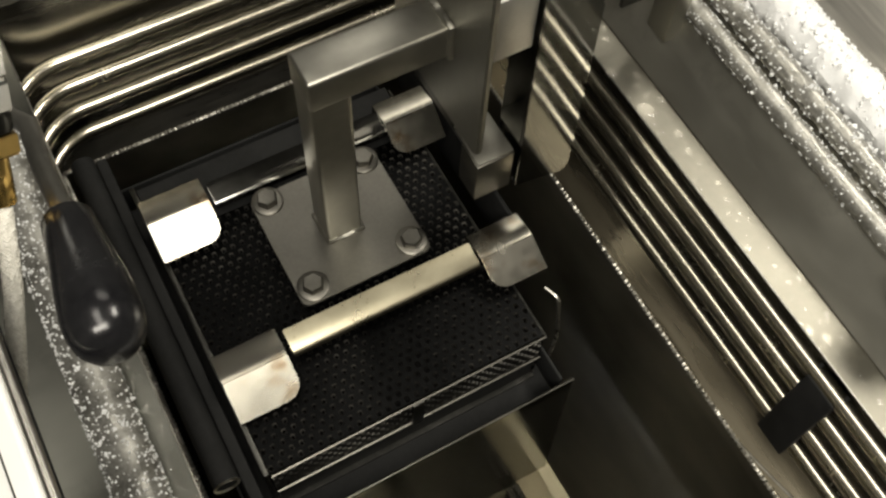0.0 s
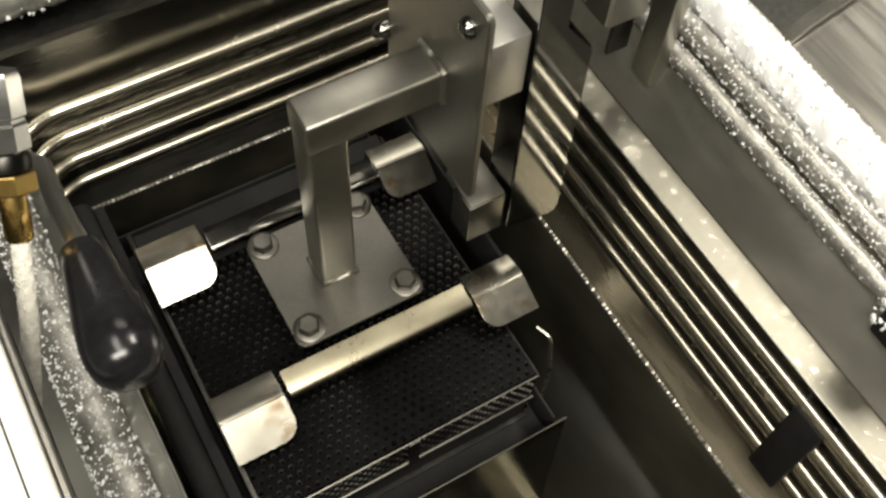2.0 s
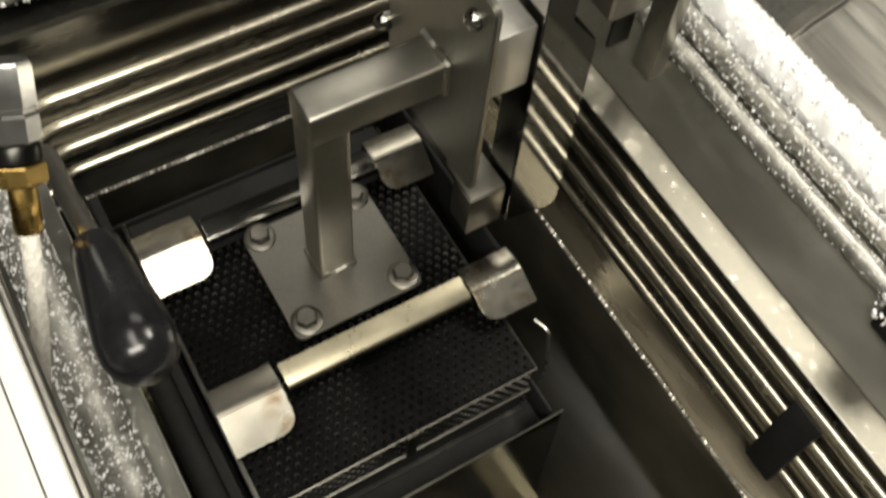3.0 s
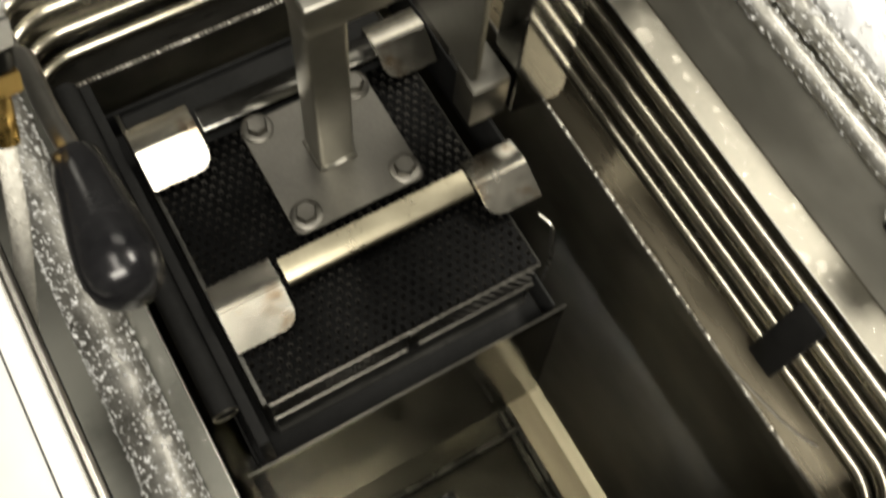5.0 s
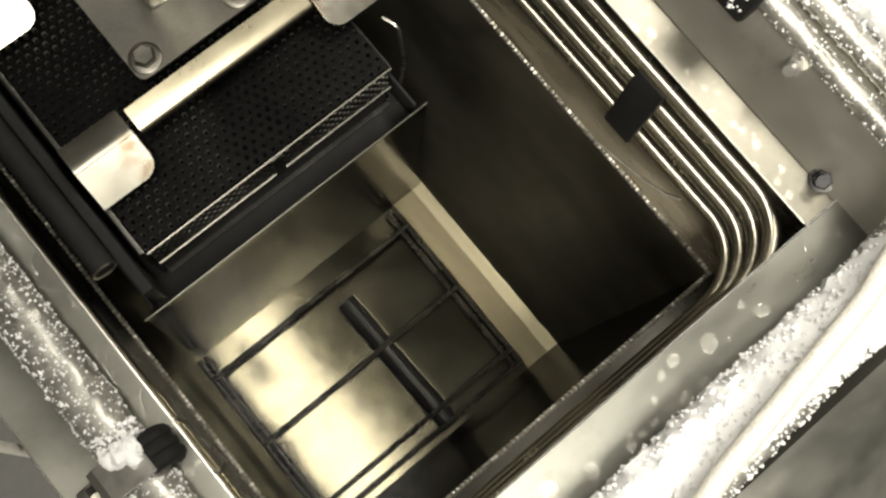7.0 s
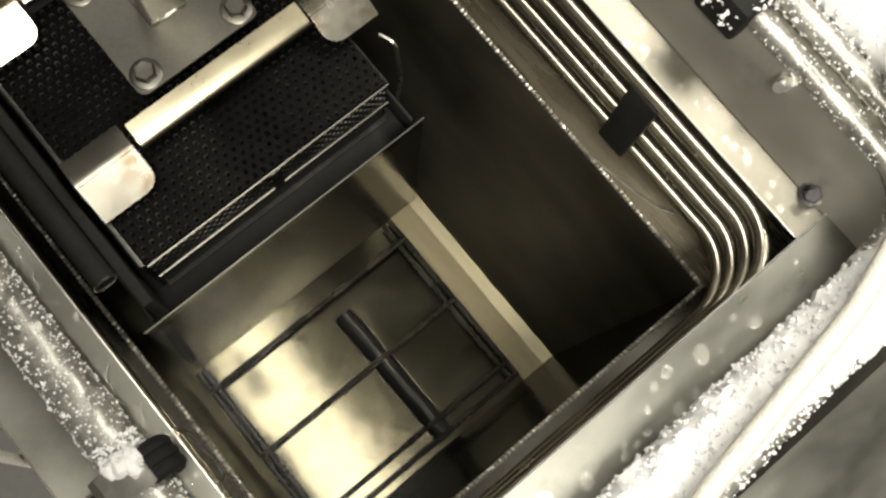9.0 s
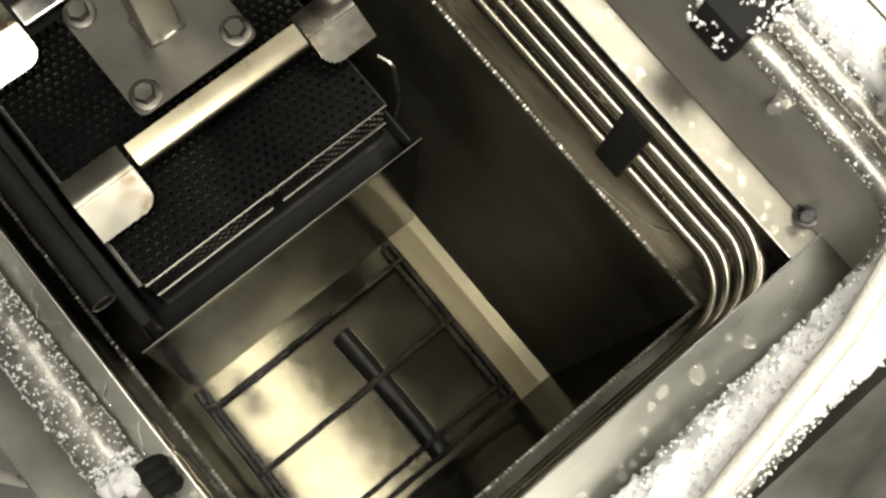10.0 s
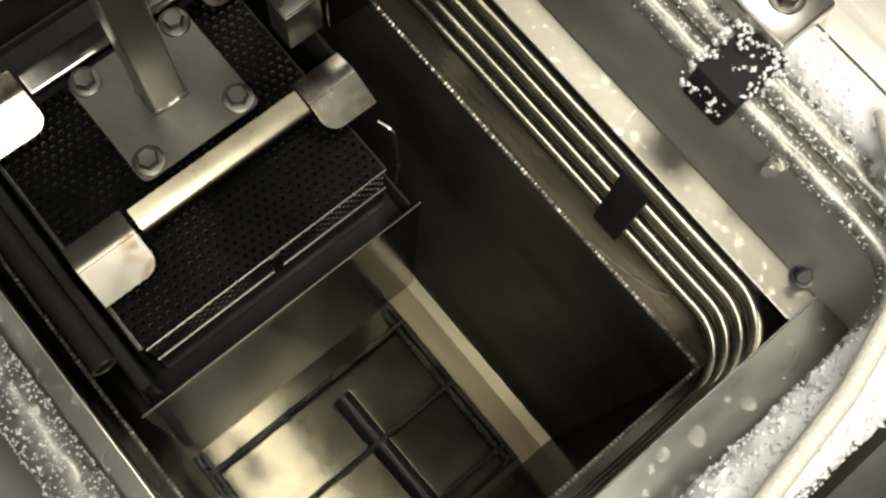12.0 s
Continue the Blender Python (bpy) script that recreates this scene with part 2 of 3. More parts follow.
def sweep(points, radius, seg=12, closed=False, wobble=0.0, freq=40.0, pulse=0.0):
    """A tube along a path; wobble makes its surface uneven, pulse swells it bead by bead."""
    pts = [Vector(p) for p in points]
    bm = bmesh.new()
    n = len(pts)
    rings = []
    up = None
    for i, p in enumerate(pts):
        a = pts[i - 1] if (i or closed) else p
        b = pts[(i + 1) % n] if (i < n - 1 or closed) else p
        d = (b - a).normalized()
        if up is None:
            up = d.orthogonal().normalized()
        up = (up - d * up.dot(d)).normalized()
        side = d.cross(up)
        ring = []
        for k in range(seg):
            ang = 2 * math.pi * k / seg
            w = up * math.cos(ang) + side * math.sin(ang)
            r = radius + pulse * abs(math.sin(i * 0.8))
            if wobble:
                r += wobble * (noise.noise((p + w * radius) * freq) + 0.6 * noise.noise((p + w * radius) * freq * 2.7))
            ring.append(bm.verts.new(p + w * r))
        rings.append(ring)
    for i in range(n if closed else n - 1):
        r0, r1 = rings[i], rings[(i + 1) % n]
        for k in range(seg):
            bm.faces.new((r0[k], r0[(k + 1) % seg], r1[(k + 1) % seg], r1[k]))
    if not closed:
        bm.faces.new(rings[0][::-1])
        bm.faces.new(rings[-1])
    bmesh.ops.recalc_face_normals(bm, faces=bm.faces[:])
    return bm


def dense(points, step):
    """The same path with points at even short steps."""
    out = []
    for a, b in zip(points[:-1], points[1:]):
        a, b = Vector(a), Vector(b)
        n = max(1, int((b - a).length / step))
        out += [a.lerp(b, k / n) for k in range(n)]
    return out + [Vector(points[-1])]


def lathe(profile, m, seg=24):
    """A turned shape from (radius, height) pairs."""
    bm = bmesh.new()
    rings = []
    for r, z in profile:
        rings.append([bm.verts.new((max(r, 1e-5) * math.cos(2 * math.pi * k / seg), max(r, 1e-5) * math.sin(2 * math.pi * k / seg), z)) for k in range(seg)])
    for r0, r1 in zip(rings[:-1], rings[1:]):
        for k in range(seg):
            bm.faces.new((r0[k], r0[(k + 1) % seg], r1[(k + 1) % seg], r1[k]))
    bm.faces.new(rings[0][::-1])
    bm.faces.new(rings[-1])
    bm.transform(m)
    return bm


def prism(outline, depth, m=None, bevel=0.0):
    """A flat outline in x, y, thickened upwards by depth."""
    bm = bmesh.new()
    low = [bm.verts.new((x, y, 0)) for x, y in outline]
    high = [bm.verts.new((x, y, depth)) for x, y in outline]
    bm.faces.new(low[::-1])
    bm.faces.new(high)
    for k in range(len(low)):
        j = (k + 1) % len(low)
        bm.faces.new((low[k], low[j], high[j], high[k]))
    bmesh.ops.recalc_face_normals(bm, faces=bm.faces[:])
    if bevel:
        bmesh.ops.bevel(bm, geom=[e for e in bm.edges if e.calc_face_angle(0) > 0.5], offset=bevel, segments=2, affect="EDGES")
    if m:
        bm.transform(m)
    return bm


def ribbon(profile, lo, hi, thick, axis="x", bevel=0.0):
    """A bent sheet: a profile of points (a, z) swept along one axis from lo to hi and thickened."""
    bm = bmesh.new()
    rows = []
    for a, z in profile:
        rows.append([bm.verts.new((s, a, z) if axis == "x" else (a, s, z)) for s in (lo, hi)])
    faces = [bm.faces.new((r0[0], r0[1], r1[1], r1[0])) for r0, r1 in zip(rows[:-1], rows[1:])]
    bm.normal_update()
    bmesh.ops.solidify(bm, geom=faces, thickness=thick)
    bmesh.ops.recalc_face_normals(bm, faces=bm.faces[:])
    if bevel:
        bmesh.ops.bevel(bm, geom=[e for e in bm.edges if e.calc_face_angle(0) > 1.0], offset=bevel, segments=2, affect="EDGES")
    return bm


def rounded(x0, y0, x1, y1, r, steps=5):
    out = []
    for cx, cy, a0 in ((x1 - r, y1 - r, 0), (x0 + r, y1 - r, 90), (x0 + r, y0 + r, 180), (x1 - r, y0 + r, 270)):
        out += [(cx + r * math.cos(radians(a0 + 90 * k / steps)), cy + r * math.sin(radians(a0 + 90 * k / steps))) for k in range(steps + 1)]
    return out


def perforated(width, height, pitch, hole, thick, m):
    """A sheet with staggered round holes, as a mesh of cells; its own plane is x, y."""
    verts, faces = [], []
    rows = max(1, round(height / (pitch * 0.866)))
    cols = max(1, round(width / pitch))
    px, py = width / cols, height / rows
    for j in range(rows):
        for i in range(cols):
            shift = 0.25 * px * (1 if j % 2 else -1)
            cx, cy = (i + 0.5) * px, (j + 0.5) * py
            b = len(verts)
            corners = [(i * px, j * py), (i * px + px / 2, j * py), ((i + 1) * px, j * py), ((i + 1) * px, (j + 1) * py), (i * px + px / 2, (j + 1) * py), (i * px, (j + 1) * py)]
            for z in (0, -thick):
                verts += [(x, y, z) for x, y in corners]
                rad = hole / 2 if z == 0 else hole * 0.33
                verts += [(cx + shift + rad * math.cos(a), cy + rad * math.sin(a), z) for a in (radians(225), radians(270), radians(315), radians(45), radians(90), radians(135))]
            for k in range(6):
                k2 = (k + 1) % 6
                faces.append((b + k, b + k2, b + 6 + k2, b + 6 + k))
                faces.append((b + 12 + k2, b + 12 + k, b + 18 + k, b + 18 + k2))
                faces.append((b + 6 + k, b + 6 + k2, b + 18 + k2, b + 18 + k))
    me = bpy.data.meshes.new("perforated_sheet")
    me.from_pydata(verts, [], faces)
    bm = bmesh.new()
    bm.from_mesh(me)
    bpy.data.meshes.remove(me)
    for k, f in enumerate(bm.faces):
        f.material_index = 1 if k % 3 == 2 else 0
    bmesh.ops.remove_doubles(bm, verts=bm.verts[:], dist=0.00005)
    bm.transform(m)
    return bm


def crystals(paths, count, size, seed, upward=0.2):
    """Loose frost crystals scattered over pipes given as (points, radius)."""
    rnd = random.Random(seed)
    verts, faces = [], []
    for pts, rad in paths:
        pts = [Vector(p) for p in pts]
        lens = [(b - a).length for a, b in zip(pts[:-1], pts[1:])]
        for _ in range(int(count * sum(lens))):
            s = rnd.random() * sum(lens)
            i = 0
            while i < len(lens) - 1 and s > lens[i]:
                s -= lens[i]
                i += 1
            d = (pts[i + 1] - pts[i]).normalized()
            p = pts[i] + d * s
            w = Vector((rnd.gauss(0, 1), rnd.gauss(0, 1), rnd.gauss(upward, 1)))
            w = (w - d * w.dot(d)).normalized()
            h = size * rnd.uniform(0.4, 1.0) ** 1.5 * (1.8 if rnd.random() < 0.06 else 1)
            c = p + w * (rad + h * 0.25)
            rot = Euler((rnd.random() * 6, rnd.random() * 6, rnd.random() * 6)).to_matrix()
            b = len(verts)
            for o in ((1, 0, 0), (-1, 0, 0), (0, 1, 0), (0, -1, 0), (0, 0, 1), (0, 0, -1)):
                verts.append(c + rot @ (Vector(o) * h * rnd.uniform(0.5, 1.0)))
            faces += [(b + a1, b + b1, b + c1) for a1, b1, c1 in ((0, 2, 4), (2, 1, 4), (1, 3, 4), (3, 0, 4), (2, 0, 5), (1, 2, 5), (3, 1, 5), (0, 3, 5))]
    me = bpy.data.meshes.new("frost_crystals")
    me.from_pydata(verts, [], faces)
    bm = bmesh.new()
    bm.from_mesh(me)
    bpy.data.meshes.remove(me)
    return bm


def dome(c, r, h, ax, bm):
    """A flat water drop."""
    m = Matrix.Translation(c) @ ax
    seg, rings = 14, []
    for t in (0.0, 0.2, 0.4, 0.6, 0.8, 0.96):
        a = t * math.pi / 2
        rings.append([bm.verts.new(m @ Vector((r * math.cos(a) * math.cos(k * 2 * math.pi / seg), 0.85 * r * math.cos(a) * math.sin(k * 2 * math.pi / seg), h * math.sin(a)))) for k in range(seg)])
    for r0, r1 in zip(rings[:-1], rings[1:]):
        for k in range(seg):
            bm.faces.new((r0[k], r0[(k + 1) % seg], r1[(k + 1) % seg], r1[k]))
    bm.faces.new(rings[-1])
    bm.faces.new(rings[0][::-1])


def hex_bolt(name, at, turn, parent, af=0.0125, head=0.005, wash=0.0105, m=None):
    """Hexagon head with a chamfered top on a flat washer."""
    m = m or Matrix.Translation(at)
    s = af / 2 / math.cos(math.pi / 6)
    bm = lathe([(s, 0.0016), (s, 0.0016 + head * 0.75), (s * 0.86, 0.0016 + head), (s * 0.5, 0.0016 + head * 0.96)], m @ pose(0, 0, 0, 0, 0, turn), 6)
    bolt = part(name, bm, STEEL_PLATE, parent)
    w = part("washer", lathe([(wash, 0), (wash, 0.0012), (wash - 0.0006, 0.0016), (s * 0.8, 0.0016)], m, 28), STEEL_PLATE, bolt)
    return bolt


# ---- room ----
def build_room():
    lo, hi = (-2.2, -2.6, -0.9), (2.4, 2.2, 1.7)
    names = {"wall_west": ((lo[0] - 0.1, lo[1], lo[2]), (lo[0], hi[1], hi[2])), "wall_east": ((hi[0], lo[1], lo[2]), (hi[0] + 0.1, hi[1], hi[2])),
             "wall_south": ((lo[0] - 0.1, lo[1] - 0.1, lo[2]), (hi[0] + 0.1, lo[1], hi[2])), "wall_north": ((lo[0] - 0.1, hi[1], lo[2]), (hi[0] + 0.1, hi[1] + 0.1, hi[2]))}
    for name, (a, b) in names.items():
        tagged(part(name, box(a, b), ROOM), "plain grey painted room wall", "wall", kind="structure")
    tagged(part("floor", box((lo[0] - 0.1, lo[1] - 0.1, lo[2] - 0.1), (hi[0] + 0.1, hi[1] + 0.1, lo[2])), ROOM_FLOOR), "dark grey vinyl room floor", "floor", kind="structure")
    tagged(part("ceiling", box((lo[0] - 0.1, lo[1] - 0.1, hi[2]), (hi[0] + 0.1, hi[1] + 0.1, hi[2] + 0.1)), CEILING), "plain dark grey ceiling", "ceiling", kind="structure")


build_room()

# ---- the bath ----
RIM = 0.078
WX0, WX1, WY0, WY1 = -0.168, 0.190, -0.388, 0.168
BX0, BX1, BY0, BY1, BZ = -0.149, 0.168, -0.361, 0.158, -0.057
FX0, FX1, FX2, FY0, FY1, FZ = -0.147, 0.0495, 0.078, -0.336, 0.13, -0.2

bath = thing("immersion_bath", "rectangular stainless steel cold bath with frosted rim and sloped bottom", "bath")


def quad_sheet(rows, thick):
    bm = bmesh.new()
    for r in rows:
        f = bm.faces.new([bm.verts.new(p) for p in r])
        bm.normal_update()
        bmesh.ops.solidify(bm, geom=[f], thickness=abs(thick) if f.normal.z > 0 else -abs(thick))
    return bm


def build_bath():
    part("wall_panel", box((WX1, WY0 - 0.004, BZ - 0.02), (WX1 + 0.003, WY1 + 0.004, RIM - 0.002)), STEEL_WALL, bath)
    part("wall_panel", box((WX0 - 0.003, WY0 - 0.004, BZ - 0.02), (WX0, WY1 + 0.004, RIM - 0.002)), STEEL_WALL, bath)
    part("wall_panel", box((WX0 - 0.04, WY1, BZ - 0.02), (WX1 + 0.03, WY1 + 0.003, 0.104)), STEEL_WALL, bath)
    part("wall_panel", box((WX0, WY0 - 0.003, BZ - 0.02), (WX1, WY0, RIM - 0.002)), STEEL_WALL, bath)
    # ledge that carries the weld seam
    e = BZ + 0.014
    for row in ([(BX1, BY0, BZ), (BX1, BY1, BZ), (WX1, WY1, e), (WX1, WY0, e)], [(BX0, BY1, BZ), (BX0, BY0, BZ), (WX0, WY0, e), (WX0, WY1, e)],
                [(BX1, BY1, BZ), (BX0, BY1, BZ), (WX0, WY1, e), (WX1, WY1, e)], [(BX0, BY0, BZ), (BX1, BY0, BZ), (WX1, WY0, e), (WX0, WY0, e)]):
        # same ledge: right side in a lit tone, the shaded sides in darker steel
        part("ledge", quad_sheet([row], 0.002), LIT_LEDGE_STEEL if row[0][0] == BX1 and row[1][0] == BX1 else STEEL_WALL, bath)
    # sloped bottom
    z2 = FZ + 0.003
    # front and left slopes use a darker, glossier steel than right and rear
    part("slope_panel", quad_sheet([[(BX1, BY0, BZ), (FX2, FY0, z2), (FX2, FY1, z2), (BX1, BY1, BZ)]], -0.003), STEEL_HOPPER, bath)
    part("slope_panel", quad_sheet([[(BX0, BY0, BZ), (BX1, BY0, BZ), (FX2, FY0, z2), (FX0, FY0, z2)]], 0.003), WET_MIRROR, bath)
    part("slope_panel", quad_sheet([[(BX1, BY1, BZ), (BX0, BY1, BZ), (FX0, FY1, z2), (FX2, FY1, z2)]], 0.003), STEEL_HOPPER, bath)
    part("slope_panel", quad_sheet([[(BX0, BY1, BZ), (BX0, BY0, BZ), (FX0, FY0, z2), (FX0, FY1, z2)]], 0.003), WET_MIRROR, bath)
    xm = 0.0685
    part("floor_strip", quad_sheet([[(xm, FY0, FZ + 0.0012), (FX1, FY0, FZ), (FX1, FY1, FZ), (xm, FY1, FZ + 0.0012)]], -0.003), STRIP_STEEL, bath, "tan stained steel strip beside the tank bottom")
    # highlight on the strip's bend is put into a paler steel
    part("floor_strip", quad_sheet([[(FX2, FY0, z2), (xm, FY0, FZ + 0.0012), (xm, FY1, FZ + 0.0012), (FX2, FY1, z2)]], -0.003), STRIP_HIGHLIGHT, bath, "sloping edge of the strip with its highlight painted pale")
    part("bottom_panel", box((FX0 - 0.01, FY0 - 0.01, FZ - 0.004), (FX1, FY1 + 0.01, FZ)), STEEL_FLOOR, bath)
    # weld seam
    seam = dense([(BX0, BY0, BZ), (BX1, BY0, BZ), (BX1, BY1, BZ), (BX0, BY1, BZ), (BX0, BY0, BZ)], 0.0009)
    part("weld_seam", sweep(seam, 0.0008, 8, False, 0.0004, 1000.0, 0.0011), WELD, bath, "bright beaded weld seam")
    # rim flanges
    part("rim_flange", box((0.178, -0.41, RIM - 0.002), (0.2, WY1, RIM)), STEEL_FLANGE, bath)
    part("rim_flange", box((-0.205, -0.43, RIM - 0.002), (-0.1425, WY1 + 0.2, RIM + 0.0005)), FLANGE_DULL, bath)
    part("rim_flange", box((-0.1425, -0.43, RIM - 0.001), (0.2, -0.3635, RIM + 0.0022)), FLANGE_DULL, bath)
    # thin bright rods put the edge highlight of the rim into shape and colour
    part("rim_edge", sweep([(-0.1425, -0.364, RIM + 0.0005), (-0.1425, WY1 + 0.2, RIM + 0.0005)], 0.0005, 8), STEEL, bath, "bright rod painting the highlight along the rim edge")
    part("rim_edge", sweep([(-0.1425, -0.3635, RIM + 0.0018), (0.2, -0.3635, RIM + 0.0018)], 0.0007, 8), CHROME, bath, "bright rod painting the highlight along the rim edge")
    part("rim_edge", sweep([(0.178, -0.362, RIM - 0.0008), (0.178, WY1, RIM - 0.0008)], 0.0005, 8), STEEL, bath)
    part("rim_upstand", ribbon([(0.2, RIM), (0.223, 0.111), (0.30, 0.112)], -0.52, WY1 + 0.2, 0.002, "y"), UPSTAND_STEEL, bath)
    part("drip_edge", sweep([(0.1665, -0.235, BZ + 0.002), (0.1705, -0.262, BZ + 0.004), (0.1745, -0.287, BZ + 0.006), (0.178, -0.302, BZ + 0.009), (0.182, -0.311, BZ + 0.012)], 0.0009, 6), WELD, bath)
    # outer shell and decks
    part("outer_shell", box((-0.207, -0.55, -0.5), (-0.2035, WY1 + 0.2, RIM - 0.003)), STEEL_WALL, bath)
    part("outer_shell", box((-0.203, -0.553, -0.5), (0.30, -0.55, 0.06)), STEEL_WALL, bath)
    part("outer_shell", box((0.30, -0.55, -0.5), (0.304, WY1 + 0.2, 0.11)), STEEL_WALL, bath)
    part("outer_shell", box((-0.207, WY1 + 0.2, -0.5), (0.304, WY1 + 0.204, 0.11)), STEEL_WALL, bath)
    part("base", box((-0.207, -0.553, -0.9), (0.304, WY1 + 0.204, -0.5)), STEEL_WALL, bath)
    part("back_deck", box((-0.203, WY1 + 0.003, 0.104), (0.30, WY1 + 0.2, 0.107)), STEEL_DARK, bath)
    part("front_deck", ribbon([(-0.43, RIM), (-0.445, 0.064), (-0.55, 0.058)], -0.203, 0.30, 0.002, "x"), FLANGE_DULL, bath)
    # hood changes from bright to dark steel behind y = -0.058
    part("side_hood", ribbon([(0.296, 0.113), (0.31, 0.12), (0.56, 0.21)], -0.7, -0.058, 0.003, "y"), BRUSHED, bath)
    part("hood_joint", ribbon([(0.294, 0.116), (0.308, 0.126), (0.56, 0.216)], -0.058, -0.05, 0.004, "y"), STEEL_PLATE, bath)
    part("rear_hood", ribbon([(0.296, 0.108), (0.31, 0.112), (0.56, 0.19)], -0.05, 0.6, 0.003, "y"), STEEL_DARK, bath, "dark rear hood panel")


build_bath()

liquid = bmesh.new()
LX, LY = (BX0, -0.1305, 0.0905, BX1), (BY0, -0.1490, 0.1272, BY1)
grid = [[liquid.verts.new((x, y, BZ - 0.006)) for x in LX] for y in LY]
for a in range(3):
    for b in range(3):
        if (a, b) != (1, 1):
            liquid.faces.new((grid[a][b], grid[a][b + 1], grid[a + 1][b + 1], grid[a + 1][b]))
liquid = tagged(part("liquid", liquid, LIQUID), "clear still bath liquid with faint ripples", "liquid", kind="structure")
liquid.visible_shadow = False

# ---- cooling coil ----
coil = thing("cooling_coil", "four bright steel cooling tubes running round the tank wall", "cooling coil")
for z in (-0.017, 0.008, 0.033, 0.058):
    path = fillet([(-0.158, -0.3705, z), (0.1785, -0.3705, z + 0.003), (0.1785, 0.156, z + 0.001), (-0.158, 0.156, z - 0.002)], 0.042, 12, True)
    part("tube", sweep(path, 0.0052, 14, True), TUBE_STEEL, coil)
clip = part("tube_clip", box((0.1722, -0.261, -0.028), (0.1785, -0.238, 0.061), 0.0015), RUBBER, coil, "black plastic tube clip")
for y in (-0.2605, -0.2385):
    part("clip_tip", sweep([(0.176, y, 0.060), (0.1795, y, 0.0665), (0.1805, y, 0.0675)], 0.0013, 8), RUBBER, clip)

# ---- wire rack under the liquid ----
rack = thing("wire_rack", "dark wire rack lying on the tank bottom", "rack")
RZ = FZ + 0.012
for x in (0.0466, 0.0405, -0.1315, -0.1365):
    part("rail", sweep([(x, -0.330, RZ), (x, -0.1775, RZ)], 0.0021, 8), WIRE_DARK, rack)
for y in (-0.3285, -0.3165, -0.255, -0.195):
    part("wire", sweep([(-0.138, y, RZ + 0.004), (0.048, y, RZ + 0.004)], 0.002, 8), WIRE_DARK, rack)
# radius is enlarged so the dark rod takes in its own shadow
rod = tagged(part("heating_rod", sweep([(-0.0235, -0.331, RZ - 0.004), (-0.026, -0.213, RZ - 0.004), (-0.0261, -0.2105, RZ - 0.004)], 0.0088, 18), ROD_BLACK), "dark round heating rod, widened by its shadow, on the tank bottom", "heating rod")

# ---- basket ----
LID = -0.018
basket = thing("dipping_basket", "dark perforated steel basket with clamped lid", "basket")
part("lid", perforated(0.19, 0.1765, 0.0066, 0.0042, 0.001, Matrix.Translation((-0.108, -0.1265, LID))), PERF, basket).data.materials.append(HOLE_GLINT)
part("front_panel", perforated(0.19, 0.033, 0.0066, 0.0042, 0.001, Matrix.Translation((-0.108, -0.1275, LID - 0.0335)) @ pose(0, 0, 0, 90)), PERF_FRONT_LIT, basket).data.materials.append(HOLE_GLINT)
part("side_panel", perforated(0.225, 0.062, 0.0066, 0.0042, 0.001, Matrix.Translation((0.0825, -0.1275, LID - 0.066)) @ pose(0, 0, 0, 90, 0, 90)), PERF, basket).data.materials.append(HOLE_GLINT)
part("side_panel", box((-0.112, -0.1275, LID - 0.066), (-0.109, 0.095, LID + 0.004), 0.0005), STEEL_DARK, basket)
part("rear_panel", box((-0.109, 0.095, LID - 0.066), (0.082, 0.098, LID - 0.012), 0.0005), TRAY, basket)
part("rear_cover", box((-0.108, 0.050, LID - 0.004), (0.082, 0.095, LID - 0.001), 0.0005), TRAY, basket)
part("bottom", box((-0.108, -0.130, LID - 0.068), (0.082, 0.095, LID - 0.066)), STEEL_DARK, basket)
# added dark box that keeps the inside black behind the holes
part("filling", box((-0.104, -0.121, LID - 0.064), (0.078, 0.091, LID - 0.012)), RUBBER, basket, "dark box added behind the holes")
for y in (-0.1285, ):
    part("edge_rod", sweep([(-0.108, y, LID), (0.083, y, LID)], 0.0009, 8), STEEL_PLATE, basket)
    part("edge_rod", sweep([(-0.108, y, LID - 0.0345), (0.083, y, LID - 0.0345)], 0.0011, 8), STEEL_PLATE, basket)
    part("lower_skirt", box((-0.107, -0.1265, LID - 0.066), (0.081, -0.1245, LID - 0.035), 0.0005), TRAY, basket, "lower skirt with its shade painted near-black")

# tray that holds the basket
tray = thing("basket_tray", "dark open steel tray with thin bright lip holding the basket", "tray")
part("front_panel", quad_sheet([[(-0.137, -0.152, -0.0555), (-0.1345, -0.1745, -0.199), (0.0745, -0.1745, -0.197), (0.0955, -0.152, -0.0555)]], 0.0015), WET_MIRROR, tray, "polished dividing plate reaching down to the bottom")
part("side_panel", box((0.088, -0.148, -0.085), (0.090, 0.125, -0.056), 0.0006), TRAY, tray)
part("side_panel", box((-0.130, -0.148, -0.085), (-0.128, 0.125, -0.056), 0.0006), TRAY, tray)
part("rear_panel", box((-0.130, 0.125, -0.085), (0.090, 0.127, -0.058), 0.0006), TRAY, tray)
part("bottom", box((-0.128, -0.147, -0.088), (0.088, 0.125, -0.086)), TRAY, tray, "tray bottom with its shade painted near-black")
part("guide_rail", sweep([(-0.1325, 0.122, -0.006), (-0.1325, -0.124, -0.006)], 0.008, 14), TRAY, tray, "dark round guide rail")
part("rail_end", sweep([(-0.1325 + 0.0076 * math.cos(k * math.pi / 12), -0.1245, -0.006 + 0.0076 * math.sin(k * math.pi / 12)) for k in range(24)], 0.0007, 6, True), STEEL, tray, "bright open tube end")
part("side_rail", box((-0.124, -0.15, -0.056), (-0.117, 0.122, -0.008), 0.0008), TRAY, tray)
part("side_rail", box((0.106, -0.045, -0.06), (0.109, 0.12, -0.014), 0.0008), TRAY, tray)

